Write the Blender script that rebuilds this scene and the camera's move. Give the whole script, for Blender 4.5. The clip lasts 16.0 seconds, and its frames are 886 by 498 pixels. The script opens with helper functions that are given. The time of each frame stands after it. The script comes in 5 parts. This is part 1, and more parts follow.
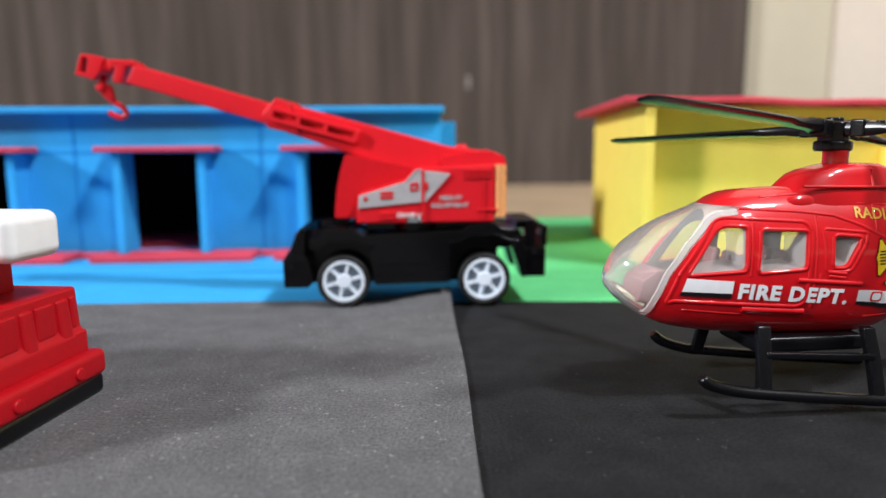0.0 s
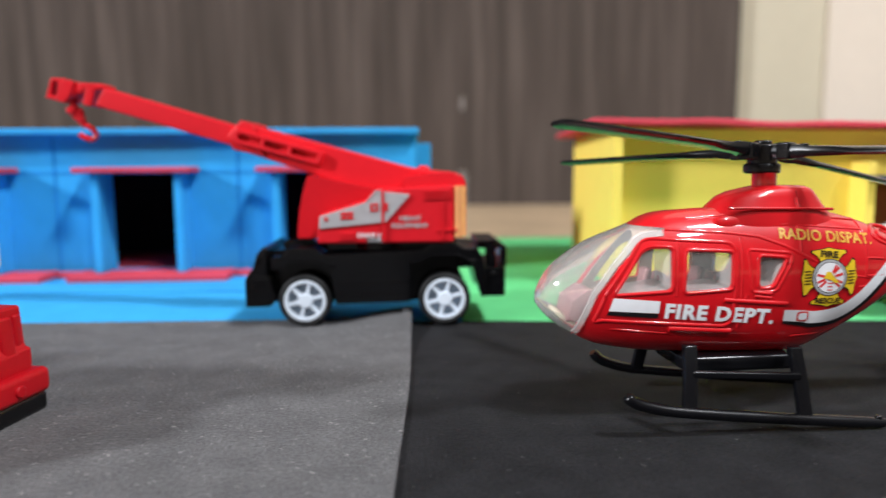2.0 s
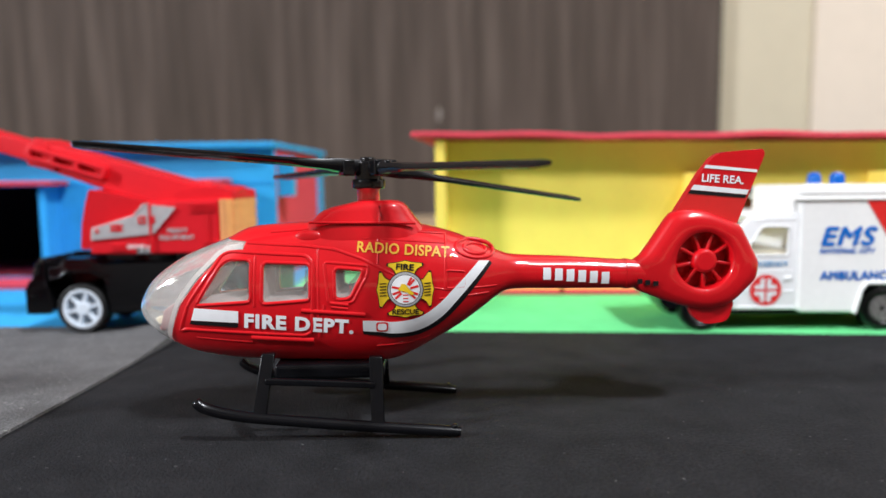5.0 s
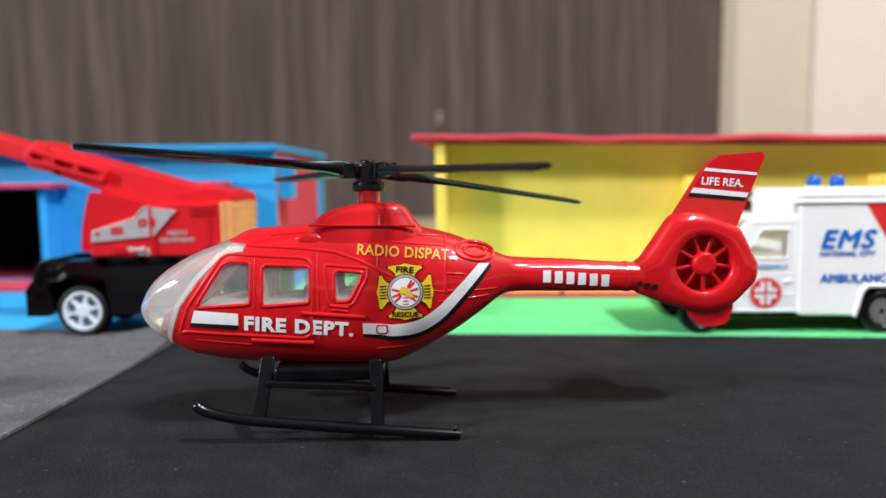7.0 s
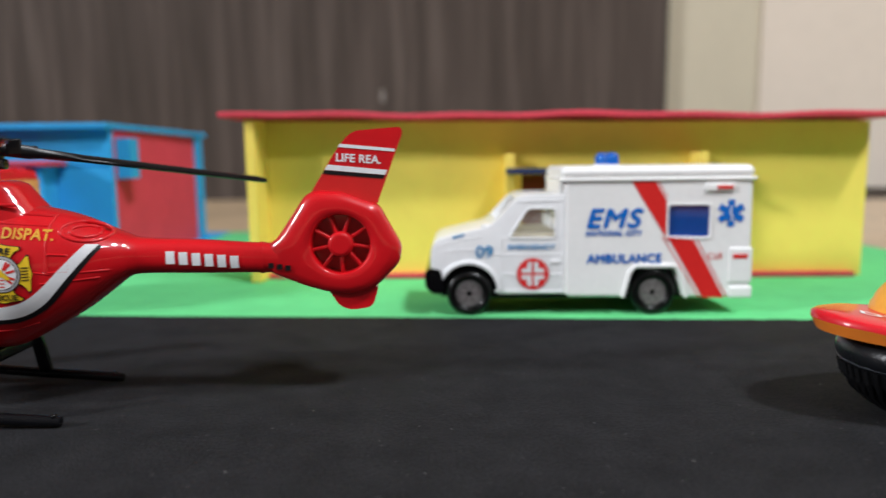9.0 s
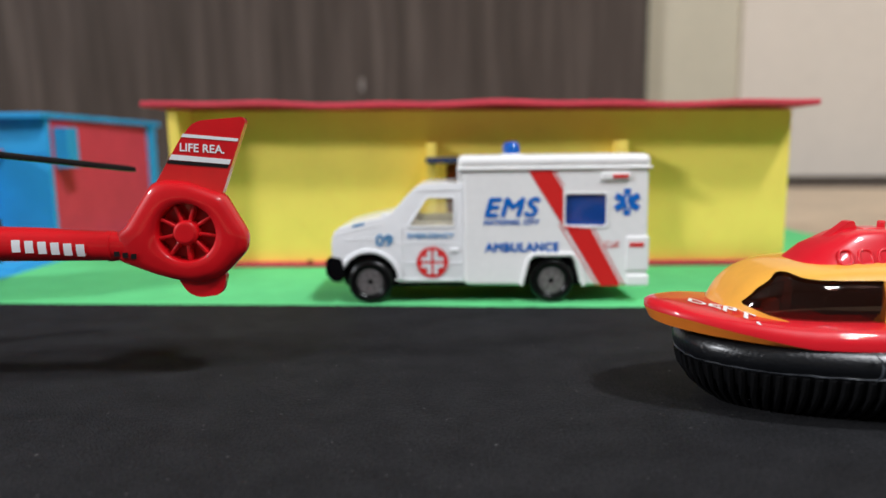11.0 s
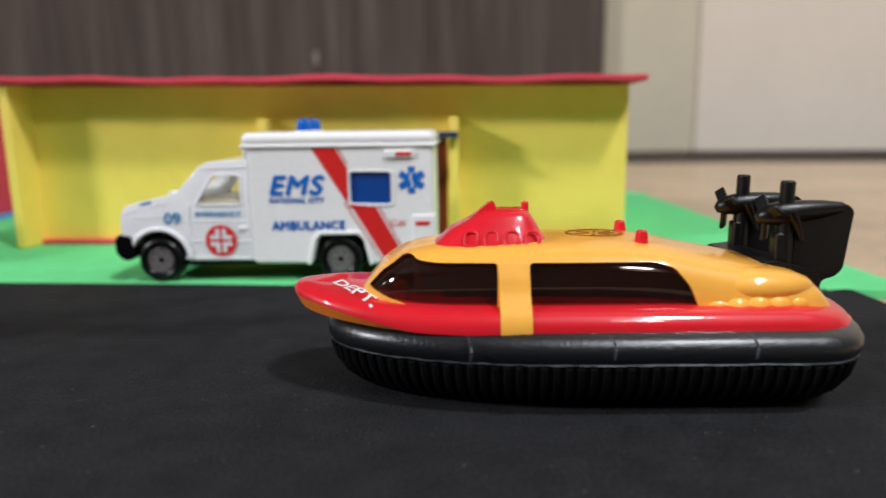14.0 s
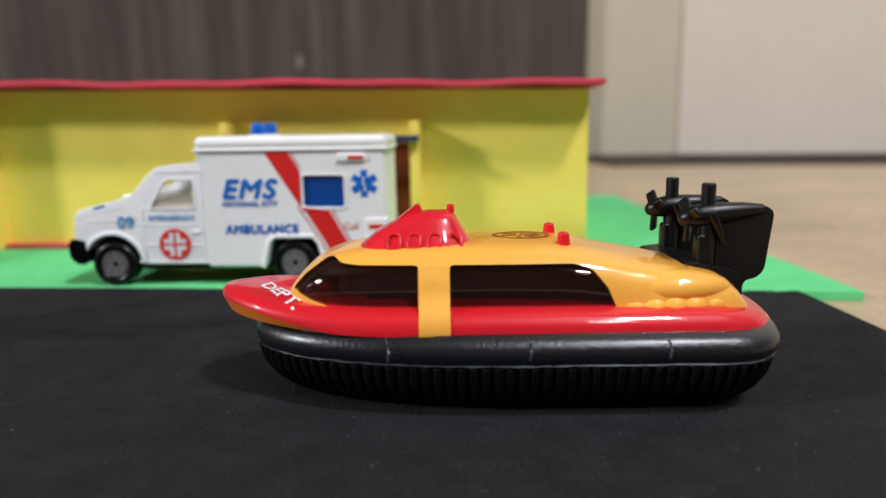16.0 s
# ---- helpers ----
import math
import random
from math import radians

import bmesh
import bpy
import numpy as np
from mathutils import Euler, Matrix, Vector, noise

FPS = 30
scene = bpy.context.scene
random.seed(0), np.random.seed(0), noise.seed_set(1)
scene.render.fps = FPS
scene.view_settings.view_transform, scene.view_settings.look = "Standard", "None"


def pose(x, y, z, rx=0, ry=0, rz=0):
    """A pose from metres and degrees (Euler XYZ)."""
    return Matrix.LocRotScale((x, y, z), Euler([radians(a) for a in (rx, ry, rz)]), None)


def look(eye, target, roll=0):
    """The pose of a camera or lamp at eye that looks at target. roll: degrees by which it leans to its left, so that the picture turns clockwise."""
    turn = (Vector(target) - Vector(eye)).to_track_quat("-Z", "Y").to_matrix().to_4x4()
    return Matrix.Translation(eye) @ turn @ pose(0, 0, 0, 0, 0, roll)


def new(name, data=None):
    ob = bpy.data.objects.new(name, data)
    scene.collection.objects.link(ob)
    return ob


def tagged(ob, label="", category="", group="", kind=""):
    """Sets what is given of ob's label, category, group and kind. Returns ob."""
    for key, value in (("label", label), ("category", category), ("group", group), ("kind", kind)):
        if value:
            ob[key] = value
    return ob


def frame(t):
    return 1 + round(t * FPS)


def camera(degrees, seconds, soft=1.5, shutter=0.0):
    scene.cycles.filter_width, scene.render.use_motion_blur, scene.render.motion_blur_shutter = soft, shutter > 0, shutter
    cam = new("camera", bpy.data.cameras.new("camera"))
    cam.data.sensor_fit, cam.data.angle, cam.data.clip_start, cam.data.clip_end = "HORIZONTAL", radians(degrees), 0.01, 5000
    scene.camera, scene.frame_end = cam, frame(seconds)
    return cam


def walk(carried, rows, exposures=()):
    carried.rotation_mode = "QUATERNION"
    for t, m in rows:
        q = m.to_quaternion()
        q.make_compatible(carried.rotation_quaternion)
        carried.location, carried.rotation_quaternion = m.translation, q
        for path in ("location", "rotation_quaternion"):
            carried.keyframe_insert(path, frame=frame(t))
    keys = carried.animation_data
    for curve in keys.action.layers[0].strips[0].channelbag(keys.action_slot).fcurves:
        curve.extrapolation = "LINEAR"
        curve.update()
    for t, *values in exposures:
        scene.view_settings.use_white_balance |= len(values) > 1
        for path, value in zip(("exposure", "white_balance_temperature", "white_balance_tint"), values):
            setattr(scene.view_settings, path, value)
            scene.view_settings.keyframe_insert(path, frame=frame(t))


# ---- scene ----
from mathutils.bvhtree import BVHTree

# ---- camera and walk ----
cam = camera(67.17, 16.0, shutter=0.4)
CM = 0.01
ROWS = [
    (0, 0.483, 0.756, 3.81, -3.598, -8.602, -0.398),
    (0.5, 0.486, 0.765, 3.807, -3.591, -8.853, -0.37),
    (1, 0.498, 0.726, 3.833, -3.664, -7.813, -0.35),
    (1.5, 0.509, 0.67, 3.844, -3.668, -7.173, -0.41),
    (2, 1.518, 0.501, 3.837, -3.267, -6.915, -0.369),
    (2.5, 2.952, 0.555, 3.839, -2.816, -6.918, -0.523),
    (3, 5.094, 0.358, 3.849, -1.997, -6.468, -0.545),
    (3.5, 7.307, 0.2, 3.878, -1.168, -6.278, -0.611),
    (4, 8.282, -0.14, 3.885, 0.155, -6.32, -0.638),
    (6.5, 8.286, -0.18, 3.892, 0.162, -5.691, -0.59),
    (7, 8.289, -0.178, 3.89, 0.182, -5.878, -0.579),
    (7.5, 8.545, -0.099, 3.884, -0.013, -6.447, -0.578),
    (8, 10.388, 0.018, 3.84, 0.229, -6.675, -0.625),
    (8.5, 12.533, 0.069, 3.789, 0.184, -7.276, -0.698),
    (9, 14.057, 0.259, 3.771, -0.006, -7.538, -0.701),
    (9.5, 15.311, 0.202, 3.765, -0.624, -7.644, -0.788),
    (9.7, 16.05, 0.092, 3.827, -0.014, -8.405, -0.805),
    (11.8, 17.062, 0.127, 3.724, 0.556, -8.596, -0.688),
    (12, 17.802, 0.026, 3.869, 1.399, -9.185, -0.758),
    (12.5, 19.653, -0.036, 3.855, 1.589, -9.846, -0.716),
    (13, 20.656, 0.07, 3.842, 2.061, -9.296, -0.869),
    (13.5, 21.285, 0.058, 3.83, 2.212, -9.13, -0.883),
    (14, 21.805, 0.246, 3.779, 0.683, -10.724, -0.771),
    (14.5, 22.349, 0.196, 3.816, -0.178, -9.36, -0.819),
    (15, 22.732, 0.101, 3.814, 0.196, -9.391, -0.866),
    (15.5, 22.769, 0.109, 3.802, 0.164, -9.556, -0.828),
    (16, 22.772, 0.177, 3.759, 0.11, -10.4, -0.848),
]
walk(cam, [(t, pose(x * CM, y * CM, z * CM, 90 + pitch, 0, yaw) @ pose(0, 0, 0, 0, 0, roll)) for t, x, y, z, yaw, pitch, roll in ROWS], [(0, 0.02), (4.0, 0.06), (7.5, 0.07), (8.0, -0.03), (8.5, -0.22), (9.5, -0.42), (12.0, -0.46), (16.0, -0.5)])
cam.data.dof.use_dof = True
cam.data.dof.focus_distance = 0.101
cam.data.dof.aperture_fstop = 14.6

# ---- world and lamps ----
world = bpy.data.worlds.new("room_air")
world.use_nodes = True
world.node_tree.nodes["Background"].inputs[0].default_value = (0.9, 0.95, 1.0, 1)
world.node_tree.nodes["Background"].inputs[1].default_value = 0.008
scene.world = world


def area_lamp(name, eye, target, sx, sy, watts, color):
    data = bpy.data.lights.new(name, "AREA")
    data.shape, data.size, data.size_y, data.energy, data.color = "RECTANGLE", sx, sy, watts, color
    ob = new(name, data)
    ob.matrix_world = look(eye, target)
    return ob


area_lamp("side_lamp", (-3.08, -1.12, 1.6), (0.1, 0.18, 0.0), 0.36, 0.36, 132, (0.97, 1.0, 1.06))
area_lamp("ceiling_lamp_east", (1.15, -0.75, 2.1), (0.15, 0.12, 0.0), 0.24, 0.24, 54, (0.97, 1.0, 1.06))
area_lamp("ceiling_lamp_south", (1.03, -1.47, 1.8), (0.15, 0.12, 0.0), 0.2, 0.2, 14, (0.97, 1.0, 1.06))


# ---- materials ----
def rgb(r, g, b):
    return tuple(((c / 255) / 12.92 if c <= 10 else ((c / 255 + 0.055) / 1.055) ** 2.4) for c in (r, g, b)) + (1.0,)


def material(name, color, rough=0.5, metal=0.0, coat=0.0, grain=0.12, scale=600.0, bump=0.0, bump_scale=2500.0, mottle=0.10, specks=None, trans=0.0, ior=1.45, alpha=1.0, spec=0.5, coat_rough=0.05, sheen=0.0):
    m = bpy.data.materials.new(name)
    m.use_nodes = True
    nt = m.node_tree
    b = nt.nodes["Principled BSDF"]
    tc = nt.nodes.new("ShaderNodeTexCoord")
    fine = nt.nodes.new("ShaderNodeTexNoise")
    fine.inputs["Scale"].default_value, fine.inputs["Detail"].default_value = scale, 6
    nt.links.new(tc.outputs["Object"], fine.inputs["Vector"])
    broad = nt.nodes.new("ShaderNodeTexNoise")
    broad.inputs["Scale"].default_value, broad.inputs["Detail"].default_value = scale / 14, 3
    nt.links.new(tc.outputs["Object"], broad.inputs["Vector"])
    src = None
    for tex, amount in ((fine, grain), (broad, mottle)):
        ramp = nt.nodes.new("ShaderNodeMapRange")
        ramp.inputs["From Min"].default_value, ramp.inputs["From Max"].default_value = 0.3, 0.7
        ramp.inputs["To Min"].default_value, ramp.inputs["To Max"].default_value = 1 - amount, 1 + amount
        nt.links.new(tex.outputs["Fac"], ramp.inputs["Value"])
        mul = nt.nodes.new("ShaderNodeMix")
        mul.data_type, mul.blend_type = "RGBA", "MULTIPLY"
        mul.inputs["Factor"].default_value = 1
        if src is None:
            mul.inputs["A"].default_value = color
        else:
            nt.links.new(src, mul.inputs["A"])
        nt.links.new(ramp.outputs["Result"], mul.inputs["B"])
        src = mul.outputs["Result"]
    if specks:
        dots = nt.nodes.new("ShaderNodeTexNoise")
        dots.inputs["Scale"].default_value, dots.inputs["Detail"].default_value, dots.inputs["Roughness"].default_value = specks[0], 2, 0.7
        nt.links.new(tc.outputs["Object"], dots.inputs["Vector"])
        cut = nt.nodes.new("ShaderNodeMapRange")
        cut.inputs["From Min"].default_value, cut.inputs["From Max"].default_value = specks[1], specks[1] + 0.06
        nt.links.new(dots.outputs["Fac"], cut.inputs["Value"])
        mix = nt.nodes.new("ShaderNodeMix")
        mix.data_type = "RGBA"
        mix.inputs["B"].default_value = specks[2]
        nt.links.new(src, mix.inputs["A"])
        nt.links.new(cut.outputs["Result"], mix.inputs["Factor"])
        src = mix.outputs["Result"]
    nt.links.new(src, b.inputs["Base Color"])
    b.inputs["Roughness"].default_value = rough
    b.inputs["Specular IOR Level"].default_value = spec
    b.inputs["Metallic"].default_value = metal
    b.inputs["Sheen Weight"].default_value, b.inputs["Sheen Roughness"].default_value = sheen, 0.5
    b.inputs["Coat Weight"].default_value = coat
    b.inputs["Coat Roughness"].default_value = coat_rough
    b.inputs["Transmission Weight"].default_value = trans
    b.inputs["IOR"].default_value = ior
    b.inputs["Alpha"].default_value = alpha
    if bump:
        bn = nt.nodes.new("ShaderNodeTexNoise")
        bn.inputs["Scale"].default_value, bn.inputs["Detail"].default_value = bump_scale, 4
        nt.links.new(tc.outputs["Object"], bn.inputs["Vector"])
        bp = nt.nodes.new("ShaderNodeBump")
        bp.inputs["Strength"].default_value, bp.inputs["Distance"].default_value = bump, 0.0004
        nt.links.new(bn.outputs["Fac"], bp.inputs["Height"])
        nt.links.new(bp.outputs["Normal"], b.inputs["Normal"])
    return m


def wood_panel_material():
    m = bpy.data.materials.new("dark_wood_laminate")
    m.use_nodes = True
    nt = m.node_tree
    b = nt.nodes["Principled BSDF"]
    tc = nt.nodes.new("ShaderNodeTexCoord")
    mp = nt.nodes.new("ShaderNodeMapping")
    mp.inputs["Scale"].default_value = (70, 70, 4)
    nt.links.new(tc.outputs["Object"], mp.inputs["Vector"])
    n1 = nt.nodes.new("ShaderNodeTexNoise")
    n1.inputs["Scale"].default_value, n1.inputs["Detail"].default_value, n1.inputs["Roughness"].default_value = 1.0, 4, 0.55
    nt.links.new(mp.outputs["Vector"], n1.inputs["Vector"])
    r = nt.nodes.new("ShaderNodeValToRGB")
    e = r.color_ramp.elements
    e[0].position, e[0].color = 0.25, rgb(64, 57, 52)
    e[1].position, e[1].color = 0.75, rgb(96, 86, 80)
    mid = e.new(0.5)
    mid.color = rgb(78, 69, 64)
    nt.links.new(n1.outputs["Fac"], r.inputs["Fac"])
    nt.links.new(r.outputs["Color"], b.inputs["Base Color"])
    b.inputs["Roughness"].default_value = 0.75
    b.inputs["Specular IOR Level"].default_value = 0.08
    return m


M = {
    "red_paint": material("glossy_red_paint", rgb(214, 14, 26), 0.42, coat=1.0, spec=0.3, grain=0.03, mottle=0.04),
    "deck_red": material("deck_red_enamel", rgb(220, 26, 40), 0.42, coat=0.8, spec=0.3, grain=0.03, mottle=0.04),
    "red_plastic": material("red_plastic", rgb(220, 30, 42), 0.36, spec=0.3, grain=0.03, mottle=0.05, bump=0.08),
    "engine_red": material("deep_red_plastic", rgb(178, 14, 26), 0.4, spec=0.3, grain=0.04, mottle=0.06, bump=0.08),
    # red plastic darkened to hold the boom's shadow on the cheek
    "shaded_red_plastic": material("shaded_red_plastic", rgb(200, 22, 34), 0.4, spec=0.3, grain=0.05, mottle=0.06, bump=0.08),
    "black_plastic": material("black_plastic", rgb(8, 8, 10), 0.16, grain=0.1, mottle=0.15, bump=0.03),
    "rotor_plastic": material("black_rotor_plastic", rgb(15, 15, 17), 0.24, grain=0.1, mottle=0.1),
    "skid_plastic": material("dark_grey_plastic", rgb(14, 14, 17), 0.25, grain=0.1, mottle=0.1),
    "rubber": material("black_rubber", rgb(11, 11, 12), 0.6, grain=0.15, mottle=0.1, bump=0.2),
    "skirt": material("black_skirt_plastic", rgb(14, 16, 20), 0.36, spec=0.6, coat=0.5, coat_rough=0.26, grain=0.2, mottle=0.15, bump=0.3, bump_scale=1600),
    "scuffed_skirt": material("scuffed_skirt_plastic", rgb(62, 66, 72), 0.35, grain=0.4, mottle=0.4),
    "dull_black": material("dull_black_plastic", rgb(9, 9, 11), 0.36, grain=0.1, mottle=0.12, bump=0.1),
    # darker, duller skirt plastic: shade beneath the roll is put into the colour
    "skirt_foot_shade": material("shaded_black_skirt_plastic", rgb(10, 10, 12), 0.6, grain=0.15, mottle=0.12, bump=0.2, spec=0.25),
    "lip_orange": material("orange_lip_enamel", rgb(236, 130, 44), 0.4, coat=0.3, grain=0.05, mottle=0.06),
    "white_plastic": material("white_plastic", rgb(250, 250, 248), 0.35, grain=0.02, mottle=0.03),
    "white_paint": material("white_enamel", rgb(250, 251, 252), 0.3, coat=0.4, grain=0.02, mottle=0.03),
    "white_print": material("white_print", rgb(240, 240, 242), 0.4, grain=0.04, mottle=0.03),
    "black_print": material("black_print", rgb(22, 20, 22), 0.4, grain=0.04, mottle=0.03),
    "yellow_print": material("yellow_print", rgb(238, 198, 40), 0.4, grain=0.04, mottle=0.03),
    "gold_print": material("gold_print", rgb(226, 170, 60), 0.4, grain=0.04, mottle=0.03),
    "brown_print": material("brown_print", rgb(150, 96, 22), 0.45, grain=0.2, mottle=0.2),
    "red_print": material("red_print", rgb(226, 42, 40), 0.4, grain=0.03, mottle=0.03),
    "blue_print": material("blue_print", rgb(0, 110, 204), 0.4, grain=0.04, mottle=0.03),
    "light_blue_print": material("light_blue_print", rgb(60, 150, 205), 0.4, grain=0.04, mottle=0.03),
    "silver": material("silver_print", rgb(198, 196, 198), 0.35, metal=0.25, grain=0.05, mottle=0.08, bump=0.15),
    "grey_hub": material("grey_metal_rim", rgb(124, 118, 118), 0.45, metal=0.2, grain=0.06),
    "tyre_gloss": material("glossy_black_tyre", rgb(9, 9, 10), 0.3, grain=0.1, mottle=0.1),
    "wheel_white": material("pale_wheel_plastic", rgb(226, 236, 246), 0.4, grain=0.02),
    "wheel_web": material("frosted_wheel_plastic", rgb(150, 160, 170), 0.4, grain=0.03),
    "orange": material("orange_plastic", rgb(248, 172, 112), 0.35, grain=0.05),
    "yellow_paint": material("orange_yellow_enamel", rgb(254, 183, 74), 0.42, coat=0.8, spec=0.3, grain=0.03, mottle=0.04),
    "tint": material("dark_tinted_plastic", rgb(92, 54, 44), 0.04, coat=0.6, grain=0.0, mottle=0.0, trans=0.92, ior=1.4),
    "brown_plastic": material("red_brown_plastic", rgb(150, 58, 34), 0.4, grain=0.05),
    "red_gloss": material("glossy_red_plastic", rgb(226, 28, 44), 0.3, coat=0.6, spec=0.4, grain=0.02, mottle=0.04),
    "clear": material("clear_plastic", (0.96, 0.96, 0.93, 1), 0.05, grain=0.0, mottle=0.0, trans=0.88, ior=1.42, coat=1.0),
    "cabin_mauve": material("mauve_cabin_plastic", rgb(128, 88, 88), 0.65, grain=0.05, mottle=0.1),
    "cabin_beige": material("beige_cabin_plastic", rgb(134, 112, 98), 0.6, grain=0.05, mottle=0.1),
    "pane": material("window_plastic", (0.85, 0.85, 0.8, 1), 0.08, grain=0.0, mottle=0.0, alpha=0.08, coat=0.5),
    "clear_edge": material("frosted_plastic_edge", (0.72, 0.68, 0.65, 1), 0.12, grain=0.0, mottle=0.0, alpha=0.5, coat=1.0),
    "cream": material("cream_interior_plastic", rgb(206, 196, 168), 0.5),
    "blue_glass": material("blue_lamp_plastic", rgb(20, 96, 190), 0.12, coat=0.6, grain=0.05),
    "blue_pane": material("blue_window_plastic", rgb(20, 72, 150), 0.15, coat=0.4, grain=0.05),
    "foam_blue": material("blue_foam_sheet", rgb(58, 167, 228), 0.85, grain=0.07, mottle=0.06, scale=1500, bump=0.25, spec=0.15),
    "foam_blue_dark": material("blue_foam_joint", rgb(34, 128, 200), 0.85, spec=0.15),
    "foam_green": material("green_foam_sheet", rgb(106, 212, 138), 0.85, grain=0.07, mottle=0.06, scale=1500, bump=0.25, spec=0.15),
    "foam_yellow": material("yellow_foam_sheet", rgb(255, 224, 108), 0.85, grain=0.035, mottle=0.04, scale=1500, bump=0.25, spec=0.15),
    "foam_red": material("coral_red_foam_sheet", rgb(218, 74, 90), 0.85, grain=0.07, mottle=0.06, scale=1500, bump=0.25, spec=0.15),
    "foam_navy": material("dark_blue_foam_sheet", rgb(50, 62, 96), 0.85, grain=0.07, mottle=0.06, scale=1500, bump=0.25, spec=0.15),
    "foam_brown": material("brown_foam_sheet", rgb(120, 58, 34), 0.85, grain=0.07, mottle=0.06, scale=1500, bump=0.25, spec=0.15),
    # near-black colour standing for the shade inside the station's doorways
    "doorway_shade": material("near_black_doorway_shade", rgb(30, 22, 26), 0.9, grain=0.07, mottle=0.06, scale=1500, bump=0.25, spec=0.15),
    "foam_grey": material("grey_foam_sheet", rgb(92, 91, 92), 0.9, grain=0.42, mottle=0.16, scale=2000, bump=0.9, bump_scale=2600, specks=(1100.0, 0.66, rgb(150, 148, 146)), spec=0.15, sheen=0.09),
    "foam_black": material("black_foam_sheet", rgb(37, 37, 39), 0.85, grain=0.45, mottle=0.2, scale=2200, bump=0.9, bump_scale=2600, specks=(800.0, 0.70, rgb(100, 100, 100)), spec=0.15),
    "cream_wall": material("cream_wall_paint", rgb(207, 196, 182), 0.7, grain=0.02, mottle=0.03, scale=80),
    # darker copy of the cream wall: the recess's shade is put into the colour
    "recess_wall_shade": material("cream_wall_with_painted_shade", rgb(190, 182, 161), 0.7, grain=0.02, mottle=0.03, scale=80),
    "scuff": material("pale_scuff", rgb(118, 111, 106), 0.7),
    "edge_trim": material("grey_green_edge", rgb(120, 122, 104), 0.6),
    # grey of the unseen walls and ceiling, set to hold down bounced light
    "unseen_wall": material("unseen_wall_bounce_grey", rgb(112, 110, 106), 0.8, grain=0.02, mottle=0.03, scale=60),
    "floor": material("beige_floor_tile", rgb(190, 164, 132), 0.3, grain=0.14, mottle=0.16, scale=220),
    "gap": material("dark_skirting_gap", rgb(70, 58, 48), 0.7),
    "wood": wood_panel_material(),
}

# ---- mesh helpers (centimetres) ----
ORIGIN = {}


def thing(name, x, y, z, label, category, yaw=0.0, group="", kind=""):
    ob = new(name)
    ob.empty_display_size = 0.01
    ob.matrix_basis = pose(x * CM, y * CM, z * CM, 0, 0, yaw)
    ORIGIN[ob.name] = Vector((x, y, z))
    return tagged(ob, label, category, group, kind)


def part(name, bm, mat, parent, label="", smooth=40):
    """Links a bmesh, drawn in centimetres of the plan, as one mesh object under a thing or a part."""
    o = ORIGIN.get(parent.name, Vector((0, 0, 0))) if parent else Vector((0, 0, 0))
    bmesh.ops.remove_doubles(bm, verts=bm.verts, dist=1e-5)
    for v in bm.verts:
        v.co = (v.co - o) * CM
    for e in bm.edges:
        e.smooth = len(e.link_faces) == 2 and e.calc_face_angle(0) < radians(smooth)
    for f in bm.faces:
        f.smooth = True
    me = bpy.data.meshes.new(name)
    bm.to_mesh(me)
    bm.free()
    me.materials.append(M[mat])
    ob = new(name, me)
    ob.parent = parent
    if parent:
        ORIGIN[ob.name] = o
    if label:
        ob["label"] = label
    if smooth == 40 and 20 < len(me.polygons) < 4000:
        ob.modifiers.new("flat_faces", "WEIGHTED_NORMAL").keep_sharp = True
    return ob


def setting(name, bm, mat, label, category, smooth=40):
    return tagged(part(name, bm, mat, None, "", smooth), label, category, kind="structure")


def soften(bm, width, segments=3, angle=35):
    if width > 0:
        edges = [e for e in bm.edges if len(e.link_faces) == 2 and e.calc_face_angle(0) > radians(angle)]
        bmesh.ops.bevel(bm, geom=edges, offset=width, segments=segments, profile=0.5, affect="EDGES", clamp_overlap=True)
    return bm


def box(x0, x1, y0, y1, z0, z1, bev=0.02, segments=3):
    bm = bmesh.new()
    bmesh.ops.create_cube(bm, size=1)
    for v in bm.verts:
        v.co = Vector((x0 + (v.co.x + 0.5) * (x1 - x0), y0 + (v.co.y + 0.5) * (y1 - y0), z0 + (v.co.z + 0.5) * (z1 - z0)))
    return soften(bm, bev, segments)


AXIS = {"y": lambda a, b, d: Vector((a, d, b)), "x": lambda a, b, d: Vector((d, a, b)), "z": lambda a, b, d: Vector((a, b, d))}


def prism(outline, d0, d1, bev=0.02, holes=(), axis="y", segments=3):
    """An outline, with holes, drawn across the axis and pulled along it from d0 to d1."""
    bm = bmesh.new()
    at = AXIS[axis]
    for loop in (outline, *holes):
        vs = [bm.verts.new(at(a, b, d0)) for a, b in loop]
        for i, v in enumerate(vs):
            bm.edges.new((v, vs[(i + 1) % len(vs)]))
    bmesh.ops.triangle_fill(bm, use_beauty=True, use_dissolve=False, edges=bm.edges[:])
    ext = bmesh.ops.extrude_face_region(bm, geom=bm.faces[:])
    step = at(0, 0, d1 - d0)
    for v in ext["geom"]:
        if isinstance(v, bmesh.types.BMVert):
            v.co += step
    bmesh.ops.recalc_face_normals(bm, faces=bm.faces)
    return soften(bm, bev, segments)


def circle(cx, cz, r, n=32, a0=0.0, a1=360.0):
    full = abs(a1 - a0) >= 360
    k = n if full else n - 1
    return [(cx + r * math.cos(radians(a0 + (a1 - a0) * i / k)), cz + r * math.sin(radians(a0 + (a1 - a0) * i / k))) for i in range(n)]


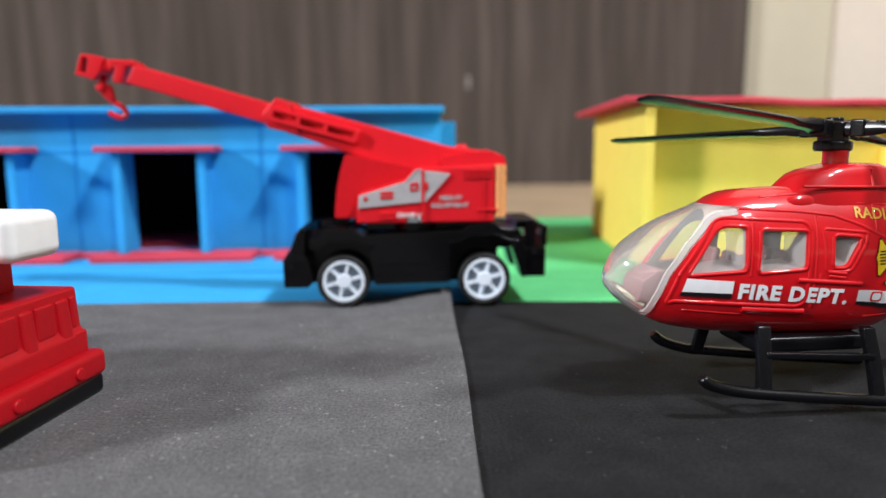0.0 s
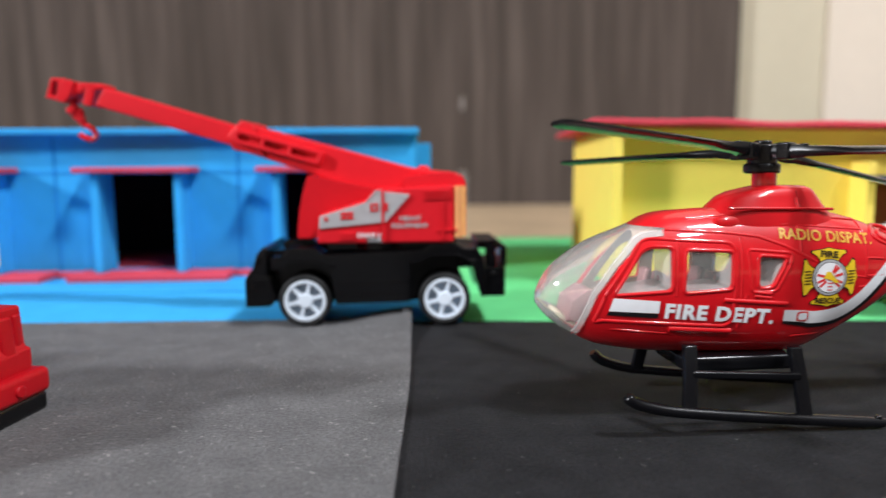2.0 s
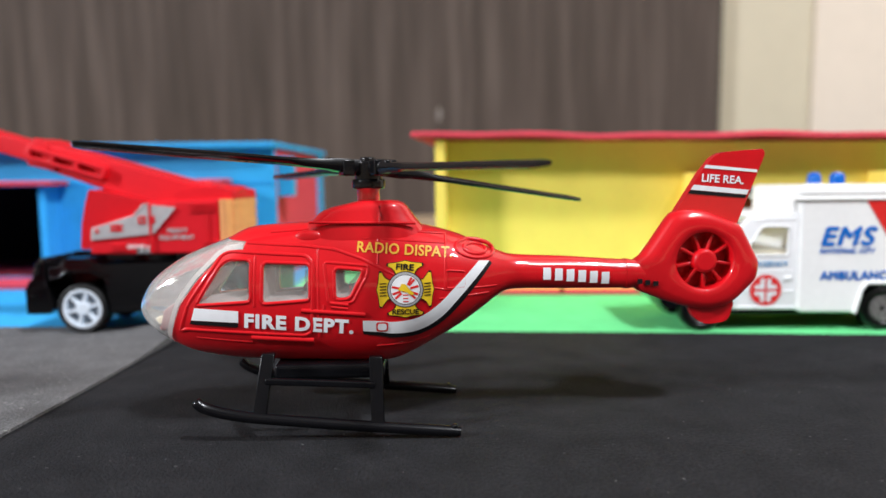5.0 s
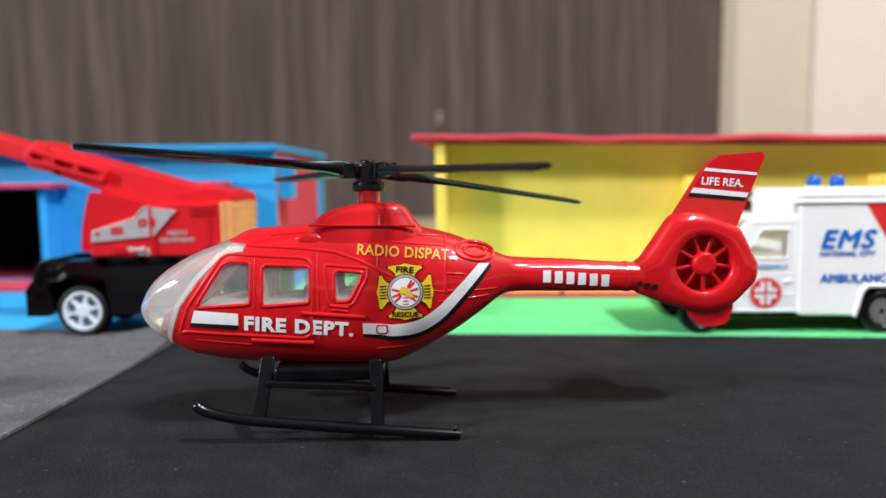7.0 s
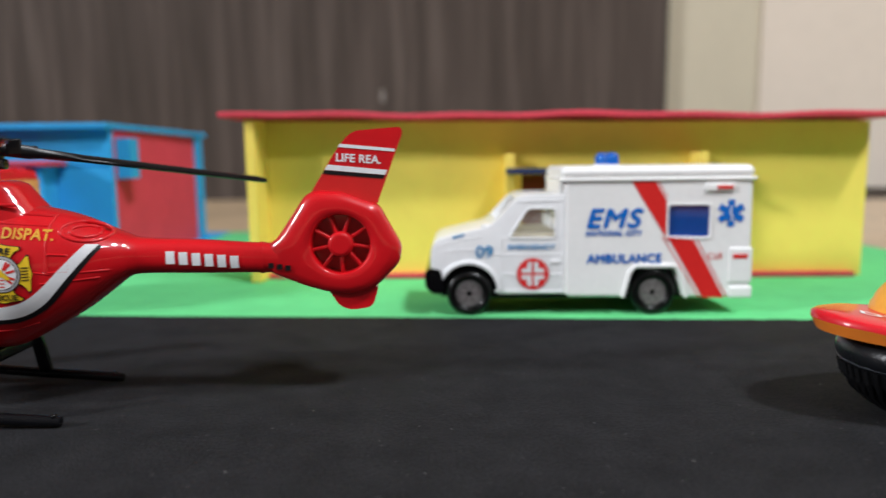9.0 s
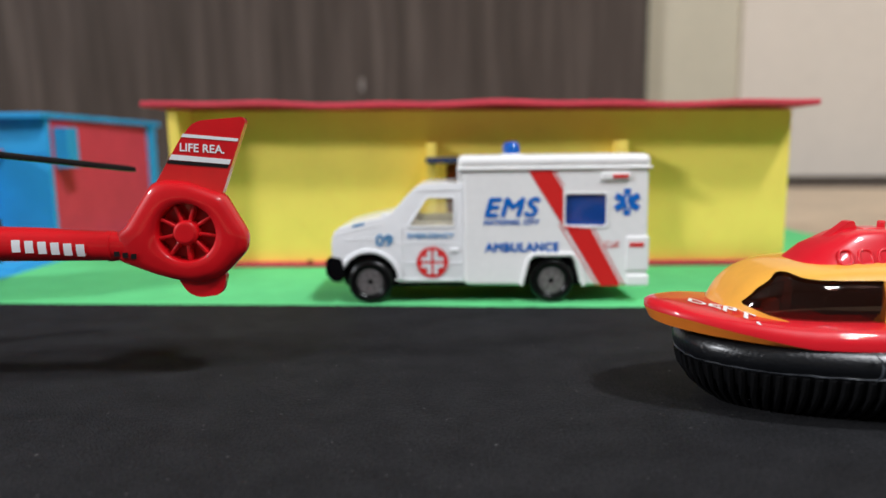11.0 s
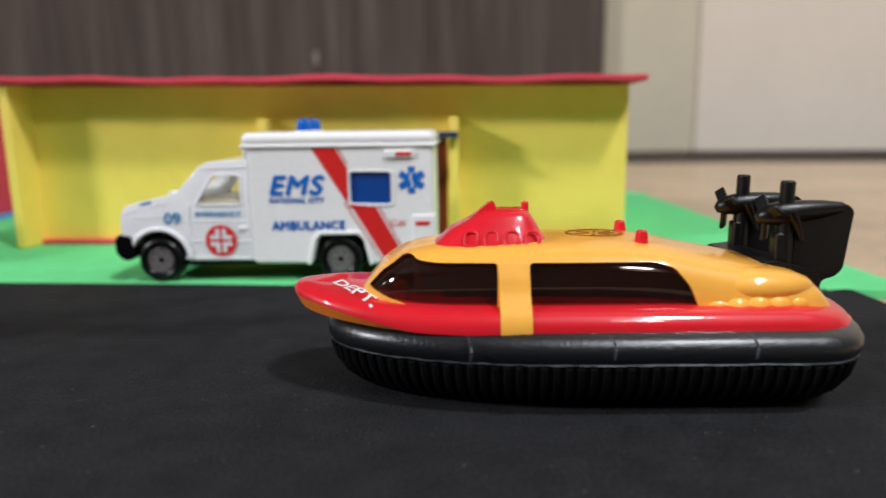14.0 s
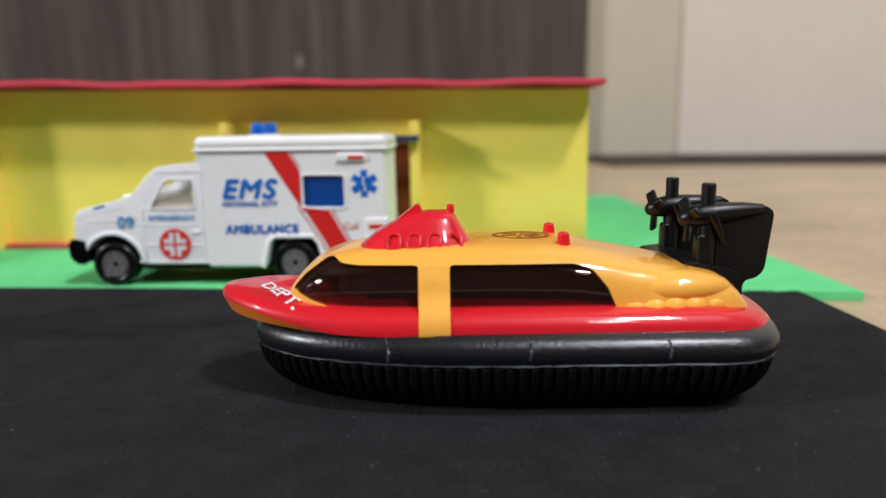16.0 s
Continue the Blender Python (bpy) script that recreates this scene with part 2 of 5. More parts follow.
def rounded(pts, r, n=4):
    """The outline with its corners rounded."""
    out = []
    m = len(pts)
    for i in range(m):
        p, a, b = Vector(pts[i]), Vector(pts[i - 1]), Vector(pts[(i + 1) % m])
        q = min(r, (a - p).length * 0.45, (b - p).length * 0.45)
        s, e = p + (a - p).normalized() * q, p + (b - p).normalized() * q
        for k in range(n + 1):
            t = k / n
            out.append(tuple((1 - t) ** 2 * s + 2 * t * (1 - t) * p + t * t * e))
    return out


def cyl(center, r, length, axis="y", n=32, bev=0.02, r2=None):
    c = Vector(center)
    bm = bmesh.new()
    bmesh.ops.create_cone(bm, cap_ends=True, segments=n, radius1=r, radius2=r if r2 is None else r2, depth=length)
    turn = {"y": Matrix.Rotation(radians(-90), 4, "X"), "x": Matrix.Rotation(radians(90), 4, "Y"), "z": Matrix.Identity(4)}[axis]
    bmesh.ops.transform(bm, matrix=Matrix.Translation(c) @ turn, verts=bm.verts)
    return soften(bm, bev)


def loft(rings, closed=True, caps=True):
    bm = bmesh.new()
    rows = [[bm.verts.new(p) for p in ring] for ring in rings]
    n = len(rows[0])
    for a, b in zip(rows, rows[1:]):
        for i in range(n if closed else n - 1):
            bm.faces.new((a[i], a[(i + 1) % n], b[(i + 1) % n], b[i]))
    if caps:
        bm.faces.new(rows[0][::-1])
        bm.faces.new(rows[-1])
    bmesh.ops.recalc_face_normals(bm, faces=bm.faces)
    return bm


def tube(path, r, n=10, taper=None):
    """A round bar along the points."""
    pts = [Vector(p) for p in path]
    rings = []
    for i, p in enumerate(pts):
        d = (pts[min(i + 1, len(pts) - 1)] - pts[max(i - 1, 0)]).normalized()
        side = d.cross(Vector((0, 0, 1)) if abs(d.z) < 0.9 else Vector((0, 1, 0))).normalized()
        up = side.cross(d)
        q = r if taper is None else taper[i]
        rings.append([p + (side * math.cos(k * math.tau / n) + up * math.sin(k * math.tau / n)) * q for k in range(n)])
    return loft(rings)


def merge(*bms):
    out = bmesh.new()
    for b in bms:
        me = bpy.data.meshes.new("tmp")
        b.to_mesh(me)
        b.free()
        out.from_mesh(me)
        bpy.data.meshes.remove(me)
    return out


def moved(bm, m):
    bmesh.ops.transform(bm, matrix=m, verts=bm.verts)
    return bm


def carve(bm, cutter, how="DIFFERENCE"):
    """bm cut by, or kept within, the cutter; both closed."""
    obs = []
    for b in (bm, cutter):
        me = bpy.data.meshes.new("tmp")
        b.to_mesh(me)
        b.free()
        obs.append(new("tmp", me))
    mod = obs[0].modifiers.new("cut", "BOOLEAN")
    mod.operation, mod.solver, mod.object = how, "EXACT", obs[1]
    bpy.context.view_layer.update()
    dg = bpy.context.evaluated_depsgraph_get()
    got = bpy.data.meshes.new_from_object(obs[0].evaluated_get(dg))
    out = bmesh.new()
    out.from_mesh(got)
    for o in obs:
        me = o.data
        bpy.data.objects.remove(o)
        bpy.data.meshes.remove(me)
    bpy.data.meshes.remove(got)
    return out


def words(body, x0, x1, z0, z1, y, slant=0.0, bold=0.0, skin=None, turn=0.0, space=1.0, fat=0.0):
    """Lettering that fills the rectangle of an upright sheet facing -y; skin(x, z) gives the depth of a curved one."""
    cu = bpy.data.curves.new("tmp", "FONT")
    cu.body, cu.offset, cu.resolution_u, cu.space_character = body, bold, 3, space
    ob = new("tmp", cu)
    bpy.context.view_layer.update()
    me = bpy.data.meshes.new_from_object(ob.evaluated_get(bpy.context.evaluated_depsgraph_get()))
    bm = bmesh.new()
    bm.from_mesh(me)
    bpy.data.objects.remove(ob)
    bpy.data.curves.remove(cu)
    bpy.data.meshes.remove(me)
    for v in bm.verts:
        v.co.x += slant * v.co.y
    xs, ys = [v.co.x for v in bm.verts], [v.co.y for v in bm.verts]
    kx, kz = (x1 - x0) / (max(xs) - min(xs)), (z1 - z0) / (max(ys) - min(ys))
    ax, ay = min(xs), min(ys)
    cx, cz, ca, sa = (x0 + x1) / 2, (z0 + z1) / 2, math.cos(radians(turn)), math.sin(radians(turn))
    for v in bm.verts:
        px, pz = x0 + (v.co.x - ax) * kx - cx, z0 + (v.co.y - ay) * kz - cz
        x, z = cx + px * ca - pz * sa, cz + px * sa + pz * ca
        v.co = Vector((x, skin(x, z) if skin else y, z))
    if fat:
        shifts = ((-fat, 0), (fat, 0), (0, -fat), (0, fat))
        bm = merge(bm, *[moved(bm.copy(), Matrix.Translation((a, -0.0015 * (k + 1), b))) for k, (a, b) in enumerate(shifts)])
    return bm


def sheet(outline, y, skin=None, cuts=1):
    """A printed patch on an upright face."""
    bm = bmesh.new()
    bm.faces.new([bm.verts.new((a, 0, b)) for a, b in outline])
    bmesh.ops.triangulate(bm, faces=bm.faces)
    if skin and cuts:
        bmesh.ops.subdivide_edges(bm, edges=bm.edges[:], cuts=cuts, use_grid_fill=True)
    for v in bm.verts:
        v.co.y = skin(v.co.x, v.co.z) if skin else y
    for f in bm.faces:
        f.normal_update()
        if f.normal.y > 0:
            f.normal_flip()
    return bm


def strip(line, width):
    """The outline of a band of that width along the points."""
    left, right = [], []
    for i, p in enumerate(line):
        d = (Vector(line[min(i + 1, len(line) - 1)]) - Vector(line[max(i - 1, 0)])).normalized()
        n = Vector((-d.y, d.x)) * width / 2
        left.append(tuple(Vector(p) + n))
        right.append(tuple(Vector(p) - n))
    return left + right[::-1]


def smoothed(rows, steps):
    """Rows of numbers, filled in along smooth curves."""
    a = np.array(rows, float)
    s = np.linspace(0, len(a) - 1, (len(a) - 1) * steps + 1)
    out = []
    for u in s:
        i = min(int(u), len(a) - 2)
        t = u - i
        p0, p1, p2, p3 = a[max(i - 1, 0)], a[i], a[i + 1], a[min(i + 2, len(a) - 1)]
        out.append(0.5 * (2 * p1 + (p2 - p0) * t + (2 * p0 - 5 * p1 + 4 * p2 - p3) * t * t + (3 * p1 - p0 - 3 * p2 + p3) * t ** 3))
    return out


# ---- room ----
def room():
    setting("floor", box(-340, 220, -340, 110, -4.0, -0.2, 0), "floor", "beige speckled floor under the foam sheets", "floor")
    setting("wall_north", box(-340, 38.0, 73.0, 76.0, -0.2, 260, 0), "wood", "dark brown wood-grain laminate panel wall", "wall")
    part("paint_spot", sheet(rounded([(7.55, 10.1), (7.6, 11.3), (7.95, 11.5), (8.1, 10.9), (8.0, 9.9)], 0.3), 72.97), "scuff", bpy.data.objects["wall_north"], "small pale scuff")
    part("paint_drip", sheet(rounded([(7.3, 3.1), (7.45, 3.6), (8.2, 3.5), (8.35, 2.9), (8.3, -0.18), (7.3, -0.18)], 0.3), 72.97), "scuff", bpy.data.objects["wall_north"], "pale streak of old paint")
    # same cream wall, coloured darker to hold the shade of the recess
    setting("wall_recess", box(38.0, 48.4, 74.2, 77.2, 0.4, 260, 0), "recess_wall_shade", "cream wall beside the wood panel, its shade put into the colour", "wall")
    setting("baseboard_recess", box(38.0, 48.4, 74.3, 77.2, -0.2, 0.4, 0), "gap", "dark gap at the foot of the cream wall", "baseboard")
    setting("trim", box(38.01, 38.3, 73.4, 74.19, -0.2, 260, 0), "edge_trim", "grey-green edge of the wood panel", "trim")
    setting("wall_east", prism([(48.4, 73.6), (220, 40), (220, 50), (48.4, 77.6)], 0.4, 260, 0, axis="z"), "cream_wall", "pale cream painted wall above the floor", "wall")
    setting("baseboard", prism([(48.4, 74.0), (220, 40.4), (220, 50), (48.4, 77.6)], -0.2, 0.4, 0, axis="z"), "gap", "dark gap at the foot of the cream wall", "baseboard")
    setting("trim_floor", prism([(38.3, 62.0), (48.4, 62.0), (219.9, 29.0), (219.9, 40.3), (48.4, 73.9), (38.3, 74.2)], -0.199, -0.19, 0, axis="z"), "gap", "dark brown strip on the floor along the cream wall", "floor strip")
    # unseen walls and ceiling added to close the room and control bounce
    setting("unseen_wall_west", box(-343, -340, -340, 76, -0.2, 260, 0), "unseen_wall", "added unseen wall, grey to limit bounced light", "wall")
    setting("unseen_wall_south", box(-343, 223, -343, -340, -0.2, 260, 0), "unseen_wall", "added unseen wall, grey to limit bounced light", "wall")
    setting("unseen_wall_far_east", box(220, 223, -340, 50, -0.2, 260, 0), "unseen_wall", "added unseen wall, grey to limit bounced light", "wall")
    setting("ceiling", box(-343, 223, -343, 80, 260, 263, 0), "unseen_wall", "added unseen ceiling, grey to limit bounced light", "ceiling")


def foam_sheet(name, outline, top, mat, label, ripple=0.015, curl=None, step=0.8, bottom=-0.19, sway=0.0):
    """A foam sheet with a faintly uneven face; curl(x, y) lifts it."""
    xs, ys = [p[0] for p in outline], [p[1] for p in outline]
    x0, x1, y0, y1 = min(xs), max(xs), min(ys), max(ys)
    nx, ny = int((x1 - x0) / step) + 1, int((y1 - y0) / step) + 1
    a, b, c, d = (Vector(p) for p in outline)
    bm = bmesh.new()
    tops, lows = [], []
    for j in range(ny + 1):
        tr, lr = [], []
        for i in range(nx + 1):
            u, v = i / nx, j / ny
            p = a.lerp(b, u).lerp(d.lerp(c, u), v)
            p.x += sway * u * math.exp(-((p.y - 12.0) / 3.0) ** 2)
            lift = curl(p.x, p.y) if curl else 0.0
            h = noise.noise(Vector((p.x * 0.22, p.y * 0.22, top))) * ripple + lift
            tr.append(bm.verts.new((p.x, p.y, top + h)))
            lr.append(bm.verts.new((p.x, p.y, bottom + lift)))
        tops.append(tr)
        lows.append(lr)
    for j in range(ny):
        for i in range(nx):
            bm.faces.new((tops[j][i], tops[j][i + 1], tops[j + 1][i + 1], tops[j + 1][i]))
            bm.faces.new((lows[j][i], lows[j + 1][i], lows[j + 1][i + 1], lows[j][i + 1]))
    for i in range(nx):
        bm.faces.new((lows[0][i], lows[0][i + 1], tops[0][i + 1], tops[0][i]))
        bm.faces.new((lows[ny][i + 1], lows[ny][i], tops[ny][i], tops[ny][i + 1]))
    for j in range(ny):
        bm.faces.new((lows[j + 1][0], lows[j][0], tops[j][0], tops[j + 1][0]))
        bm.faces.new((lows[j][nx], lows[j + 1][nx], tops[j + 1][nx], tops[j][nx]))
    ob = part(name, bm, mat, None)
    return tagged(ob, label, "foam sheet", kind="structure")


def ground():
    def grey_curl(x, y):
        return 0.30 * math.exp(-((x - 1.55) / 1.1) ** 2) * max(0.0, min(1.0, (y - 13.5) / 3.2)) ** 2

    foam_sheet("grey_road_sheet", [(-45, -25), (0.12, -25), (1.67, 17.15), (-45, 18.6)], 0.05, "foam_grey", "grey foam road sheet with a curled corner", curl=grey_curl, step=0.5, bottom=-0.12, sway=0.08)
    foam_sheet("black_road_sheet", [(-0.1, -25), (31.1, -25), (30.75, 14.8), (1.3, 17.05)], 0.0, "foam_black", "black speckled foam road sheet lying flat", step=0.8)
    foam_sheet("green_ground_sheet", [(3.0, 16.98), (32.1, 14.6), (31.9, 36), (2.4, 37)], 0.0, "foam_green", "bright green foam sheet under the yellow building", step=1.0)
    foam_sheet("blue_ground_sheet", [(-45, 18.65), (2.95, 17.12), (2.35, 37), (-45, 39)], 0.0, "foam_blue", "bright blue foam sheet under the blue building", step=1.0)


# ---- toy buildings ----
def blue_building():
    b = thing("toy_station", -7.0, 29.5, 0, "blue foam toy station with red awnings on a blue sheet", "toy building")
    doors = [(-15.1, -12.62), (-8.9, -6.4), (-2.8, -0.3)]
    holes = [[(a, 0.3), (a, 3.72), (c, 3.72), (c, 0.3)] for a, c in doors]
    part("base_sheet", box(-22.3, 2.4, 21.6, 34.6, 0.012, 0.05, 0.01), "foam_blue", b)
    part("front_wall", prism([(-22, 0.06), (-22, 5.06), (1.95, 5.06), (1.95, 0.06)], 24.9, 25.15, 0.015, holes), "foam_blue", b)
    part("seam", box(-22, 1.9, 24.87, 24.9, 3.735, 3.765, 0), "foam_blue_dark", b, "dark joint line")
    for x in (-17.2, -10.78, -4.42):
        part("seam", box(x - 0.015, x + 0.015, 24.87, 24.9, 0.3, 5.0, 0), "foam_blue_dark", b, "dark joint line")
    part("back_wall", box(-22, 1.95, 33.9, 34.2, 0.06, 5.06, 0.015), "foam_blue", b)
    part("left_wall", box(-22, -21.7, 25.16, 33.89, 0.06, 5.06, 0.015), "foam_blue", b)
    part("right_wall", box(1.68, 1.95, 25.16, 33.2, 0.06, 5.06, 0.015), "foam_red", b, "coral red side wall")
    part("corner_strip", box(1.6, 2.1, 33.2, 33.89, 0.06, 5.06, 0.015), "foam_blue", b)
    part("sign_plate", box(1.96, 2.5, 25.3, 26.0, 3.25, 4.75, 0.02), "foam_blue", b)
    part("roof", prism([(-22.6, 24.2), (2.05, 24.5), (2.2, 34.3), (-22.6, 34.6)], 5.07, 5.27, 0.03, axis="z"), "foam_blue", b)
    # added backing: the dark of the interior is put into its colour
    part("shade_backing", box(-21.6, 1.6, 30.0, 30.2, 0.06, 5.04, 0.01), "doorway_shade", b, "added near-black backing for the shade inside the doorways")
    part("inner_floor", box(-21.6, 1.6, 25.2, 29.9, 0.06, 0.3, 0.01), "foam_red", b, "red inner floor")
    for a, c in doors:
        for x0, x1 in ((a - 0.28, a - 0.0), (c + 0.0, c + 0.28)):
            part("door_jamb", prism([(x0, 0.3), (x0 + 0.02, 3.74), (x1, 3.74), (x1 - 0.02, 0.3)], 23.95, 24.86, 0.02), "foam_blue", b)
        part("awning", box(a - 0.75, c + 0.65, 23.7, 24.86, 3.76, 3.93, 0.025), "foam_red", b, "coral red awning")
        part("step", box(a - 1.05, a + 4.3, 23.45, 24.86, 0.06, 0.28, 0.03), "foam_red", b, "coral red step")
    for x0, x1 in ((-21.9, -16.2), (-10.75, -10.0), (-4.55, -3.9)):
        part("base_strip", box(x0, x1, 24.5, 24.86, 0.06, 0.24, 0.02), "foam_red", b, "coral red base strip")


def yellow_building():
    b = thing("toy_depot", 17.7, 25.2, 0, "yellow foam toy depot with a red roof", "toy building", yaw=-2.6)
    x0, x1, yf, ym, yb = 8.2, 27.25, 20.6, 21.55, 30.0
    part("left_wall", prism([(x0, yf), (x0 + 0.3, yf), (x0 + 1.0, yb - 0.31), (x0 + 0.7, yb - 0.31)], 0.02, 5.08, 0.02, axis="z"), "foam_yellow", b)
    part("right_wall", box(x1 - 0.1, x1 + 0.2, ym + 0.26, yb, 0.02, 4.85, 0.02), "foam_yellow", b)
    part("front_wall", prism([(x0 + 0.38, 0.02), (x0 + 0.38, 5.08), (x1 + 0.2, 4.84), (x1 + 0.2, 0.02)], ym, ym + 0.25, 0.01, [[(16.75, 0.1), (16.75, 3.3), (21.9, 3.3), (21.9, 0.1)]]), "foam_yellow", b)
    part("back_wall", box(x0 + 0.72, x1 - 0.31, yb - 0.3, yb, 0.02, 4.85, 0.02), "foam_yellow", b)
    part("door", box(16.7, 21.95, ym + 0.26, ym + 0.5, 0.02, 3.4, 0.01), "foam_brown", b, "brown foam door")
    for x in (16.2, 22.0):
        part("fin", box(x, x + 0.28, yf, ym - 0.01, 0.02, 3.95, 0.02), "foam_yellow", b)
    part("awning", box(16.2, 22.28, yf - 0.35, yf - 0.01, 3.34, 3.52, 0.03), "foam_navy", b, "dark blue awning")
    for a, c in ((x0 + 0.32, 16.18), (22.3, x1 - 0.1)):
        part("base_strip", box(a, c, ym - 0.25, ym - 0.01, 0.02, 0.16, 0.02), "foam_red", b, "coral red base strip")
    part("smudge", sheet(circle(12.3, 0.17, 0.09, 12), ym - 0.255), "foam_brown", b, "small brown smudge")
    # roof: a bent sheet with a faint wave along its front edge
    rings = []
    for i in range(41):
        x = x0 - 0.75 + (x1 - x0 + 1.25) * i / 40
        w = 0.05 * math.sin(i * 0.35) + 0.04 * math.sin(i * 0.9 + 1)
        z = 5.13 - 0.24 * i / 40
        back = 0.7 * (1 - i / 40)
        rings.append([Vector((x, yf - 0.2, z + w * 0.6)), Vector((x, yf - 0.2, z + 0.17 + w * 0.6)), Vector((x + back, yb + 0.3, z + 0.17)), Vector((x + back, yb + 0.3, z))])
    part("roof", soften(loft(rings), 0.03, 1, 60), "foam_red", b, "coral red roof sheet")


# ---- toy crane ----
def spoked_wheel(parent, x, z, y_face, r, rim, side=-1, spokes=6, width=0.5):
    """A wheel whose outer face is at y_face; side -1 faces -y."""
    yc = y_face - side * width / 2
    tyre = prism(circle(x, z, r, 40), yc - width / 2, yc + width / 2, 0.07, [circle(x, z, rim * 1.0, 32)], segments=3)
    w = part("wheel", prism(circle(x, z, rim * 0.99, 32), yc - width * 0.1, yc + width * 0.1, 0.01), "wheel_web", parent, "pale plastic wheel")
    part("tyre", tyre, "rubber", w, "black rubber tyre")
    y0, y1 = sorted((y_face - side * 0.02, y_face - side * 0.2))
    part("rim", prism(circle(x, z, rim, 40), y0, y1, 0.015, [circle(x, z, rim * 0.84, 32)]), "wheel_white", w)
    part("hub", cyl((x, (y0 + y1) / 2, z), rim * 0.36, y1 - y0, "y", 24, 0.03), "wheel_white", w)
    for k in range(spokes):
        s = box(rim * 0.3, rim * 0.88, y0 + 0.02, y1, -rim * 0.075, rim * 0.075, 0.01)
        part("spoke", moved(s, Matrix.Translation((x, 0, z)) @ Matrix.Rotation(radians(-(k + 0.25) * 360 / spokes), 4, "Y")), "wheel_white", w)
    return w


def crane():
    c = thing("toy_crane_truck", 0.8, 17.65, 0.05, "red and black plastic toy crane truck with raised boom", "toy crane", yaw=-0.4)
    ORIGIN[c.name] = Vector((0.8, 17.45, 0))
    yn, yf = 16.2, 18.7
    side = [(-1.67, 1.42), (-1.67, 1.71), (-1.44, 1.71), (-1.24, 1.93), (-0.65, 1.92), (-0.42, 1.76), (1.72, 1.84), (1.95, 1.85), (2.1, 2.0), (2.72, 2.01), (2.95, 1.87), (3.27, 1.86), (3.42, 1.6), (3.46, 1.13), (3.5, 0.68), (3.36, 0.68), (3.1, 1.55), (3.05, 1.57), (2.8, 1.7), (2.11, 1.69), (1.95, 1.58), (1.66, 1.53), (1.63, 0.59), (-0.14, 0.55), (-0.28, 1.39), (-0.17, 1.47), (-0.39, 1.47), (-0.58, 1.57), (-1.18, 1.58), (-1.38, 1.42)]
    part("chassis", prism(side, yn - 0.02, yn + 0.75, 0.03, segments=3), "black_plastic", c)
    part("chassis", prism(side, yf - 0.75, yf + 0.02, 0.03, segments=3), "black_plastic", c)
    part("chassis_deck", prism([(-2.0, 1.3), (-1.9, 1.78), (-1.1, 1.84), (-0.5, 1.72), (1.8, 1.78), (2.2, 1.92), (3.3, 1.84), (3.3, 1.3)], yn + 0.7, yf - 0.7, 0.03), "black_plastic", c)
    # raised lips over the wheels
    for line in ([(-1.67, 1.43), (-1.4, 1.44), (-1.2, 1.6), (-0.58, 1.59), (-0.39, 1.48), (-0.14, 1.48)], [(1.63, 1.54), (1.93, 1.59), (2.1, 1.71), (2.8, 1.72), (3.06, 1.58), (3.28, 1.58)]):
        part("fender_lip", prism(strip(line, 0.05), yn - 0.06, yn + 0.2, 0.02), "black_plastic", c)
    part("deck_block", box(-1.5, -0.75, yn + 0.9, yf - 0.9, 1.8, 2.02, 0.03), "black_plastic", c)
    for cx in (-0.89, 2.47):
        for yy, side in ((yn - 0.02, -1), (yf + 0.02, 1)):
            spoked_wheel(c, cx, 0.64, yy, 0.63, 0.5, side)
        part("axle", cyl((cx, 17.45, 0.64), 0.1, 2.0, "y", 12, 0), "black_plastic", c)
    part("bumper", prism([(-2.3, 1.15), (-2.29, 0.51), (-1.73, 0.51), (-1.58, 0.65), (-1.72, 1.22), (-1.78, 1.3), (-2.16, 1.39)], yn - 0.02, yf + 0.02, 0.03), "black_plastic", c)
    part("bumper_brow", prism([(-2.16, 1.3), (-1.98, 1.81), (-1.84, 1.95), (-1.76, 1.9), (-1.78, 1.3)], yn + 0.02, yf - 0.02, 0.03), "black_plastic", c)
    part("bumper_step", box(-2.1, -1.76, yn - 0.06, yn + 0.1, 1.1, 1.22, 0.02), "black_plastic", c)
    part("bumper", box(3.42, 3.95, yn + 0.04, yf - 0.04, 0.68, 1.4, 0.04), "black_plastic", c)
    for x, z in ((-2.08, 0.98), (-1.93, 1.74), (-1.98, 1.58), (3.66, 1.25)):
        part("bolt", cyl((x, yn - 0.02, z), 0.065, 0.12, "y", 14, 0.025), "black_plastic", c)
    part("bumper_block", box(3.5, 3.72, yn + 0.1, yn + 0.5, 1.35, 2.05, 0.03), "black_plastic", c)
    part("bumper_block", box(3.82, 3.97, yn - 0.02, yf + 0.02, 1.42, 1.92, 0.04), "black_plastic", c)
    part("bumper_plate", box(3.3, 3.84, yn + 0.5, yf - 0.1, 1.8, 2.0, 0.03), "black_plastic", c)
    part("chassis_core", box(-1.72, 2.86, yn + 0.6, yf - 0.6, 0.5, 1.75, 0.04), "black_plastic", c)
    for z in (0.76, 1.03):
        part("panel_line", prism(strip([(-0.1, z), (1.6, z + 0.045)], 0.035), yn - 0.035, yn + 0.05, 0.01), "black_plastic", c)
    part("house_floor", box(-0.35, 2.5, yn + 0.3, yf - 0.3, 1.82, 2.03, 0.03), "black_plastic", c)
    part("turntable", cyl((0.9, 17.45, 1.92), 1.1, 0.24, "z", 40, 0.03), "black_plastic", c)
    # upper works
    ya, yb = 16.08, 18.75
    top = [(-0.55, 2.02), (-0.5, 2.7), (0.62, 3.04), (0.86, 3.3), (2.7, 3.38), (2.7, 2.02)]
